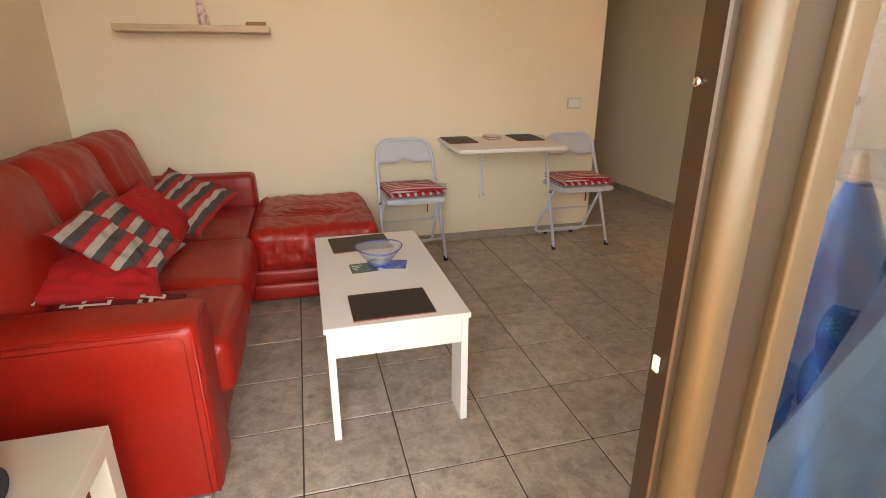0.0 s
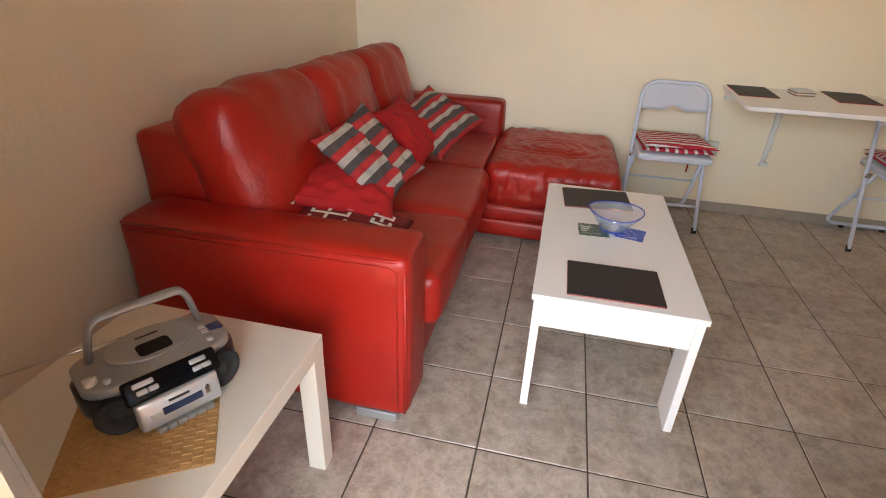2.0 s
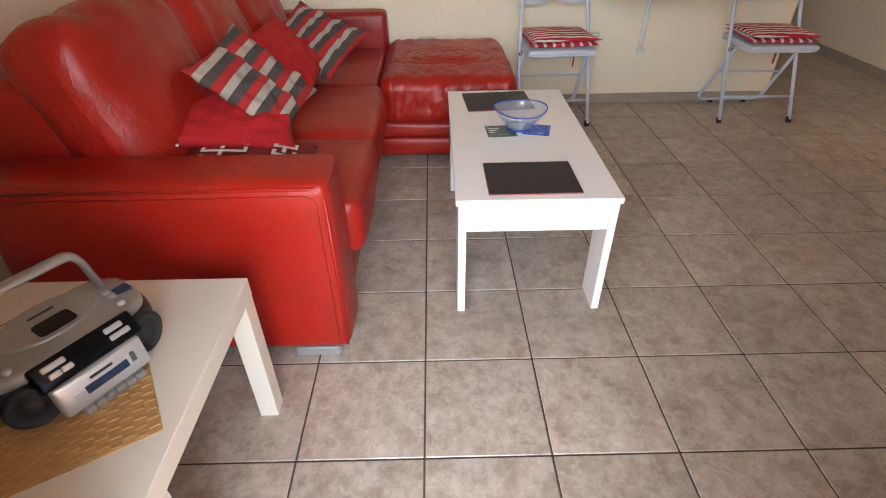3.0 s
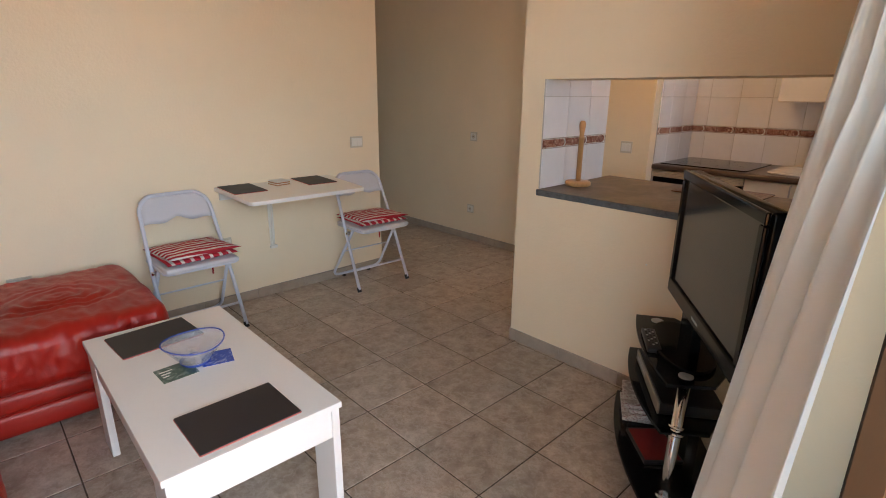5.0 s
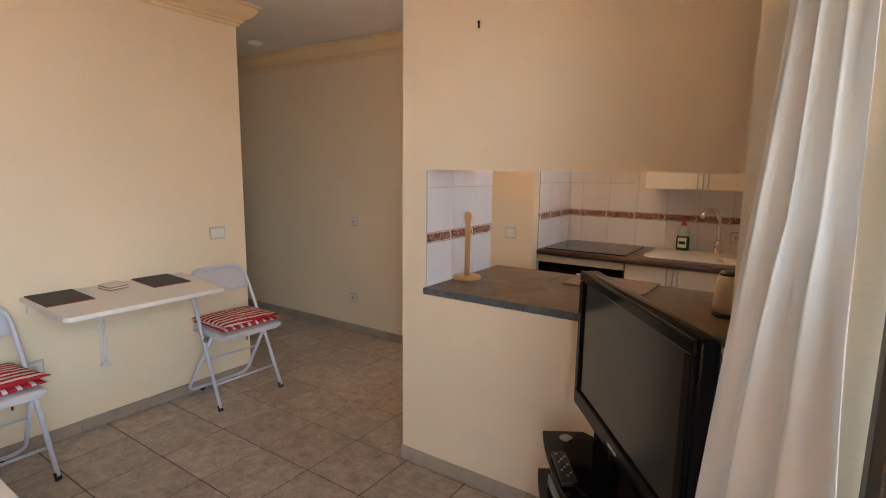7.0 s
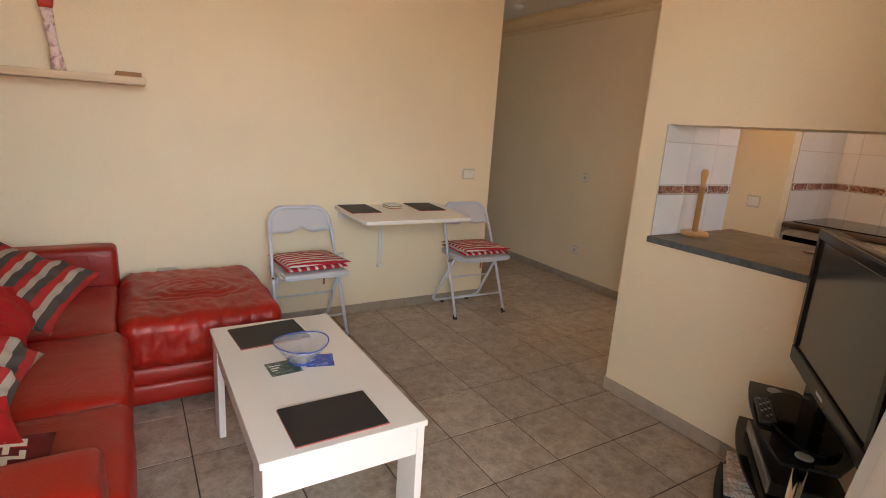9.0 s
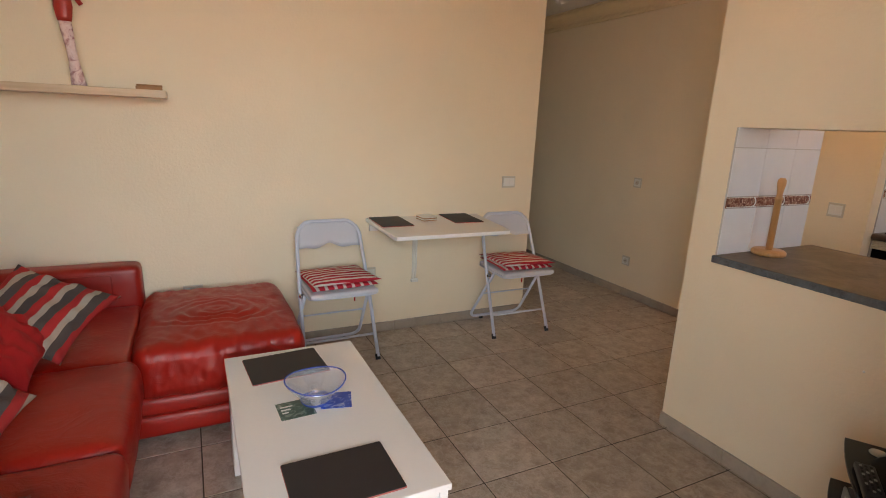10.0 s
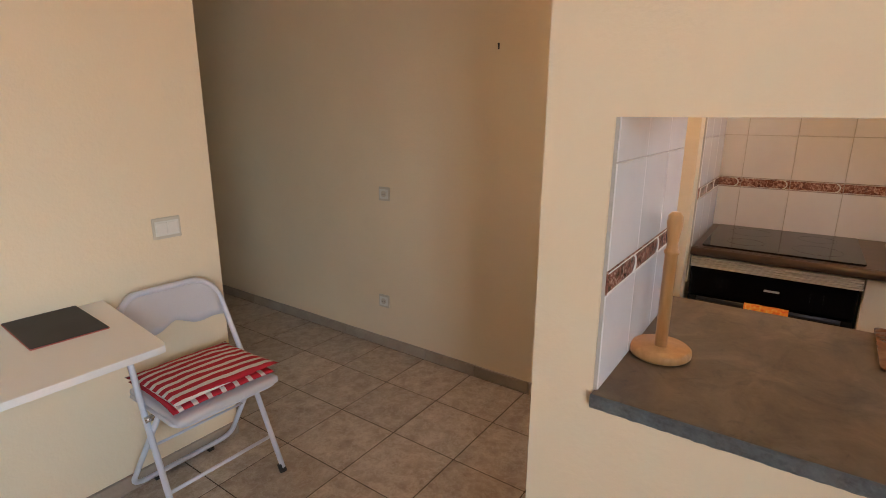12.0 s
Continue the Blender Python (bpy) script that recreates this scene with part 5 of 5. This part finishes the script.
part("plug", rod((0.0, 0, 0), (-0.003, 0, 0), 0.004, 10), "label", hole)

# ---- serving hatch ----
top = thing("hatch_worktop", "dark slate-look laminate worktop in the serving hatch", "worktop")
part("slab", box(2.486, 3.19, 0.757, 1.969, 0.842, 0.872, 0.002, 2), "slate", top)
b = bmesh.new()
grid = []
for i in range(241):
    y = 0.757 + 1.212 * i / 240
    row = []
    for k in range(9):
        z = 0.842 + 0.0295 * k / 8
        n1 = noise.noise(Vector((3.0, y * 38, z * 60))) + 0.6 * noise.noise(Vector((7.0, y * 110, z * 150)))
        lip = 0.003 if k in (0, 8) else 0.0
        row.append(b.verts.new((2.4820 - 0.0026 * n1 + lip, y, z + (0.0012 * noise.noise(Vector((1.0, y * 55, 0))) if k == 0 else 0.0))))
    row.append(b.verts.new((2.4855, y, 0.8715)))
    row.insert(0, b.verts.new((2.4855, y, 0.842)))
    grid.append(row)
for g0, g1 in zip(grid, grid[1:]):
    for k in range(len(g0) - 1):
        b.faces.new((g0[k], g1[k], g1[k + 1], g0[k + 1]))
part("front_edge", finish(b), "slate_edge", top, "rough blue-grey slate-look edge strip")
rh = thing("kitchen_roll_holder", "turned beech kitchen roll holder, empty", "roll holder", pose(2.748, 1.900, 0.8725))
part("base", lathe([(0.062, 0.0), (0.066, 0.004), (0.066, 0.016), (0.060, 0.022)], 36), "beech", rh)
part("post", lathe([(0.0135, 0.022), (0.0135, 0.235), (0.016, 0.238), (0.016, 0.244), (0.0125, 0.247), (0.011, 0.26), (0.014, 0.285), (0.017, 0.305), (0.0155, 0.32), (0.009, 0.328)], 24), "beech", rh)
bd = thing("worktop_saver", "glass worktop saver printed with fruit in brown tones", "chopping board", pose(3.07, 1.30, 0.8725, 0, 0, -2))
part("plate", prism(rounded_rect(-0.14, 0.14, -0.19, 0.19, 0.012, 4), 0.002, 0.007, 0.001, 1), "board", bd)
for fx, fy, rr in ((-0.02, 0.10, 0.045), (0.03, 0.05, 0.03)):
    part("printed_fruit", lathe([(rr, 0.0071), (rr, 0.0075)], 24, fx, fy), "fruit", bd)
for sx in (-1, 1):
    for sy in (-1, 1):
        part("foot", lathe([(0.008, 0.0), (0.008, 0.0018)], 10, sx * 0.12, sy * 0.17), "rubber", bd)
ket = thing("jug_kettle", "beige plastic jug kettle with dark base and handle", "kettle", pose(2.80, 0.787, 0.8725, 0, 0, 20) @ Matrix.Scale(0.75, 4))
part("base", lathe([(0.075, 0.0), (0.078, 0.006), (0.07, 0.02)], 30), "black", ket)
part("jug", lathe([(0.072, 0.0205), (0.074, 0.06), (0.066, 0.15), (0.058, 0.205)], 30), "beige_pl", ket)
part("lid", lathe([(0.058, 0.2055), (0.05, 0.22), (0.02, 0.228)], 30), "black", ket)
part("handle", tube(fillet([(0.06, 0, 0.195), (0.125, 0, 0.19), (0.12, 0, 0.06), (0.073, 0, 0.045)], 0.03), 0.010, 10), "black", ket)
part("spout", lathe([(0.014, 0.0), (0.006, 0.035)], 12, -0.068, 0, 0.17), "beige_pl", ket)

cl = thing("ceiling_lamp", "round white ceiling lamp with an opal disc in the kitchen", "lamp", pose(3.40, 1.88, ZC))
part("base", lathe([(0.19, -0.0005), (0.19, -0.03), (0.175, -0.055), (0.168, -0.055)], 36), "white_pl", cl)

# ---- kitchen run ----
KZ = -0.020
wtop = thing("kitchen_worktop", "dark brown worktop with a rounded wooden front edge", "worktop", pose(0, 0, KZ))
part("slab", box(3.875, XK - 0.012, 0.73, YK - 0.012, 0.862, 0.898, 0.004, 2), "brown_edge", wtop)
part("front_edge", rod((3.873, 0.73, 0.880), (3.873, YK - 0.012, 0.880), 0.0175, 16), "brown_edge", wtop)
hob = thing("ceramic_hob", "black ceramic hob set into the worktop", "hob", pose(0, 0, KZ))
part("glass", prism(rounded_rect(3.905, 4.42, 1.455, 1.995, 0.012, 4), 0.8985, 0.906, 0.002, 2), "black_glass", hob)
for cx, cy, rr in ((4.05, 1.60, 0.085), (4.05, 1.85, 0.07), (4.28, 1.60, 0.07), (4.28, 1.85, 0.085)):
    part("ring_mark", lathe([(rr, 0.9062), (rr - 0.002, 0.9064)], 36, cx, cy, cap=False), "black_glass", hob)
oven = thing("built_in_oven", "black glass built-in oven under a cream slatted vent", "oven", pose(0, 0, KZ))
part("body", box(3.905, 4.45, 1.46, 2.02, 0.12, 0.815), "black", oven)
part("door_glass", box(3.885, 3.9045, 1.462, 2.022, 0.16, 0.69, 0.003, 1), "black_glass", oven)
part("control_fascia", box(3.882, 3.9045, 1.462, 2.022, 0.695, 0.812, 0.003, 1), "gloss_black", oven)
for k in range(5):
    part("vent_slat", box(3.872, 3.900, 1.455, 2.024, 0.815 + k * 0.0092, 0.8215 + k * 0.0092, 0.0015, 1), "cream_slat", oven)
part("brand_bar", box(3.8805, 3.8825, 1.70, 1.752, 0.752, 0.760), "silver_lt", oven)
for yy in (1.56, 1.60, 1.88, 1.90, 1.92):
    for zz in (0.74, 0.755, 0.77):
        part("mark", box(3.8808, 3.8822, yy, yy + 0.002, zz, zz + 0.002), "grey", oven)
part("handle", rod((3.862, 1.50, 0.685), (3.862, 1.985, 0.685), 0.009, 12), "black", oven)
for yy in (1.52, 1.965):
    part("handle_post", rod((3.862, yy, 0.680), (3.886, yy, 0.680), 0.006, 8), "black", oven)
cl = thing("oven_cloth", "orange patterned cloth folded over the oven handle", "cloth", pose(0, 0, KZ + 0.031))
b = bmesh.new()
g = []
for i in range(13):
    row = []
    for k, (xx, zz) in enumerate(((3.880, 0.56), (3.877, 0.645), (3.873, 0.664), (3.862, 0.669), (3.851, 0.664), (3.847, 0.60), (3.848, 0.45))):
        row.append(b.verts.new((xx - 0.003 * math.sin(i * 1.3), 1.66 + 0.15 * i / 12, zz)))
    g.append(row)
for g0, g1 in zip(g, g[1:]):
    for k in range(6):
        b.faces.new((g0[k], g0[k + 1], g1[k + 1], g1[k]))
ob = part("cloth", finish(b, True), "orange", cl)


def cabinet(name, label, y0, y1, z0, z1, xf, xb, doors, handle_z):
    root = thing(name, label, "cabinet")
    part("carcass", box(xf + 0.02, xb, y0, y1, z0, z1), "cream_door", root)
    w = (y1 - y0) / doors
    for i in range(doors):
        d = part("door", box(xf, xf + 0.0185, y0 + i * w + 0.002, y0 + (i + 1) * w - 0.002, z0 + 0.003, z1 - 0.003, 0.003, 2), "cream_door", root)
        hy = y0 + (i + 1) * w - 0.03 if i == 0 and doors > 1 else y0 + i * w + 0.03
        a, c = handle_z
        part("handle", tube(fillet([(xf, hy, a), (xf - 0.025, hy, a), (xf - 0.025, hy, c), (xf, hy, c)], 0.008, 4), 0.0045, 8), "grey", d, "slim metal bar handle")
    return root


cabinet("base_cabinet", "cream base cabinet with two doors under the sink", 0.89, 1.452, 0.10, 0.841, 3.885, 4.44, 2, (0.735, 0.83))
cabinet("base_cabinet", "cream base cabinet at the end of the kitchen run", 0.73, 0.886, 0.10, 0.841, 3.885, 4.44, 1, (0.735, 0.83))
cabinet("wall_cabinet", "white wall cabinet with two doors and bar handles", 0.744, 1.424, 1.293, 1.97, 4.15, XK - 0.012, 2, (1.305, 1.40))
solid("plinth", box(3.94, 3.955, 0.73, 2.02, 0.0, 0.099), "cream_door", "cream kitchen plinth", "plinth", "structure")
sk = thing("kitchen_sink", "cream composite inset sink with drainer", "sink", pose(0, 0, KZ))
part("rim", prism(rounded_rect(3.955, 4.40, 0.75, 1.37, 0.06, 6), 0.8985, 0.909, 0.004, 3), "sink", sk)
b = bmesh.new()
rings = []
for t, z in ((0.0, 0.9095), (0.35, 0.9045), (0.8, 0.902), (1.0, 0.901)):
    o = rounded_rect(4.0 + 0.05 * t, 4.29 - 0.05 * t, 1.03 + 0.05 * t, 1.34 - 0.05 * t, 0.06, 6)
    rings.append([b.verts.new((x, y, z + 0.001)) for x, y in o])
for r0, r1 in zip(rings, rings[1:]):
    for i in range(len(r0)):
        b.faces.new((r0[i], r0[(i + 1) % len(r0)], r1[(i + 1) % len(r0)], r1[i]))
b.faces.new(rings[-1])
part("bowl", finish(b, True), "sink", sk)
for k in range(6):
    part("drainer_rib", box(4.02, 4.30, 0.785 + k * 0.035, 0.795 + k * 0.035, 0.9092, 0.9135, 0.002, 1), "sink", sk)
tap = thing("kitchen_tap", "chrome mixer tap with a high curved spout", "tap", pose(4.325, 0.994, 0.9095 + KZ))
part("body", lathe([(0.026, 0.0), (0.024, 0.01), (0.021, 0.05), (0.022, 0.075), (0.016, 0.085)], 24), "chrome", tap)
part("spout", tube(fillet([(0, 0, 0.08), (0.0, 0, 0.22), (-0.02, 0.02, 0.275), (-0.07, 0.06, 0.285), (-0.115, 0.095, 0.235)], 0.06, 6), 0.0130, 12), "chrome", tap)
part("lever", tube(fillet([(0, -0.005, 0.055), (-0.02, 0.035, 0.065), (-0.03, 0.06, 0.085)], 0.02), 0.007, 10), "chrome", tap)
bt = thing("detergent_bottle", "clear bottle of green washing-up liquid with red cap", "bottle", pose(4.355, 1.205, 0.9095 + KZ))


def oval(profile, seg=24, sq=0.6):
    b = lathe(profile, seg)
    for v in b.verts:
        v.co.x *= sq
    return b


part("liquid", oval([(0.036, 0.0), (0.040, 0.006), (0.041, 0.075), (0.036, 0.095)]), "green_liquid", bt, "green liquid")
part("upper_bottle", oval([(0.036, 0.0955), (0.034, 0.125), (0.027, 0.15), (0.016, 0.165)]), "clear_pl", bt)
part("front_label", box(-0.0262, -0.0245, -0.026, 0.026, 0.02, 0.085, 0.0005, 1), "label", bt)
part("label_mark", box(-0.0272, -0.0263, -0.020, 0.020, 0.042, 0.062), "green_liquid", bt)
part("cap", oval([(0.017, 0.1655), (0.017, 0.18), (0.009, 0.185), (0.008, 0.2), (0.005, 0.203)]), "red_pl", bt)

# ---- wall tiles ----


def tiled(name, label, origin, along, normal, length, z0, z1, first=0.2):
    """Glazed 20 cm tiles with a printed border row at z 1.09, on a joint bed."""
    root = thing(name, label, "wall tiles", kind="structure")
    m = Matrix(((along[0], normal[0], 0, origin[0]), (along[1], normal[1], 0, origin[1]), (0, 0, 1, 0), (0, 0, 0, 1)))
    bed = box(0, length, 0.0005, 0.0065, z0, z1)
    bed.transform(m)
    part("joint_bed", finish(bed), "tile_joint", root)
    rows = [(1.118, 1.316), (1.318, 1.517), (1.519, 1.718), (1.720, 1.919), (0.871, 1.068), (0.72, 0.869)]
    cols = []
    s = first - 0.2
    while s < length - 0.02:
        cols.append((max(0.0005, s + 0.001), min(s + 0.199, length - 0.0005)))
        s += 0.2
    for r0, r1 in rows:
        a, c = max(r0, z0), min(r1, z1)
        if c - a < 0.01:
            continue
        for s0, s1 in cols:
            b = box(s0, s1, 0.006, 0.0095, a, c, 0.0015, 1)
            b.transform(m)
            part("wall_tile", finish(b), "white_tile", root)
    for s0, s1 in cols:
        b = box(s0, s1, 0.006, 0.0105, 1.0705, 1.1165, 0.0015, 1)
        b.transform(m)
        t = part("border_tile", finish(b), "border", root, "brown printed border tile")
        for zz in (1.0725, 1.1125):
            b = box(s0 + 0.001, s1 - 0.001, 0.0104, 0.0112, zz, zz + 0.0025)
            b.transform(m)
            part("border_line", finish(b), "label", t)
        if s1 - s0 > 0.1:
            b = bmesh.new()
            ar = []
            for i in range(9):
                an = radians(-80 + 20 * i)
                ar.append(Vector((s1 - 0.03 + 0.019 * math.cos(an), 0.0108, 1.0935 + 0.019 * math.sin(an))))
            b = tube(ar, 0.0028, 6)
            b.transform(m)
            part("crescent", finish(b, True), "label", t, "white crescent motif")
    return root


tiled("tiles_back", "white glazed kitchen tiles with a brown border row", (XK, YK), (0, -1), (-1, 0), YK - 0.73, 0.72, 1.97, 0.105)
tiled("tiles_side", "white glazed tiles beside the hob", (XK - 0.011, YK), (-1, 0), (0, -1), XK - 0.011 - 3.89, 0.72, 1.97)
tiled("tiles_pier", "white glazed tiles on the pier of the serving hatch", (XR + 0.002, 1.97), (1, 0), (0, -1), 3.09 - XR - 0.002, 0.873, 1.97)

# ---- floor tiles ----
tile_mesh = to_mesh("floor_tile", finish(box(-T / 2 + 0.0026, T / 2 - 0.0026, -T / 2 + 0.0026, T / 2 - 0.0026, -0.006, 0.0, 0.0018, 1)), "tile")
rng = random.Random(11)
rooms = [(XL, XR + 0.12, 0.46, YF), (XR, XC, 2.0, 6.0), (XR, 4.0, 0.6, 2.1)]
for i in range(-4, 12):
    for j in range(-3, 15):
        cx, cy = 0.5 + (i + 0.5) * T, 1.4 + (j + 0.5) * T
        if cy - T / 2 < 0.44:
            continue
        if not any(a - T / 2 < cx < c + T / 2 and d - T / 2 < cy < e + T / 2 for a, c, d, e in rooms):
            continue
        ob = new("floor_tile", tile_mesh)
        ob.parent = floor
        ob.matrix_local = pose(cx, cy, rng.uniform(-0.0006, 0.0), 0, 0, 90 * rng.randrange(4))
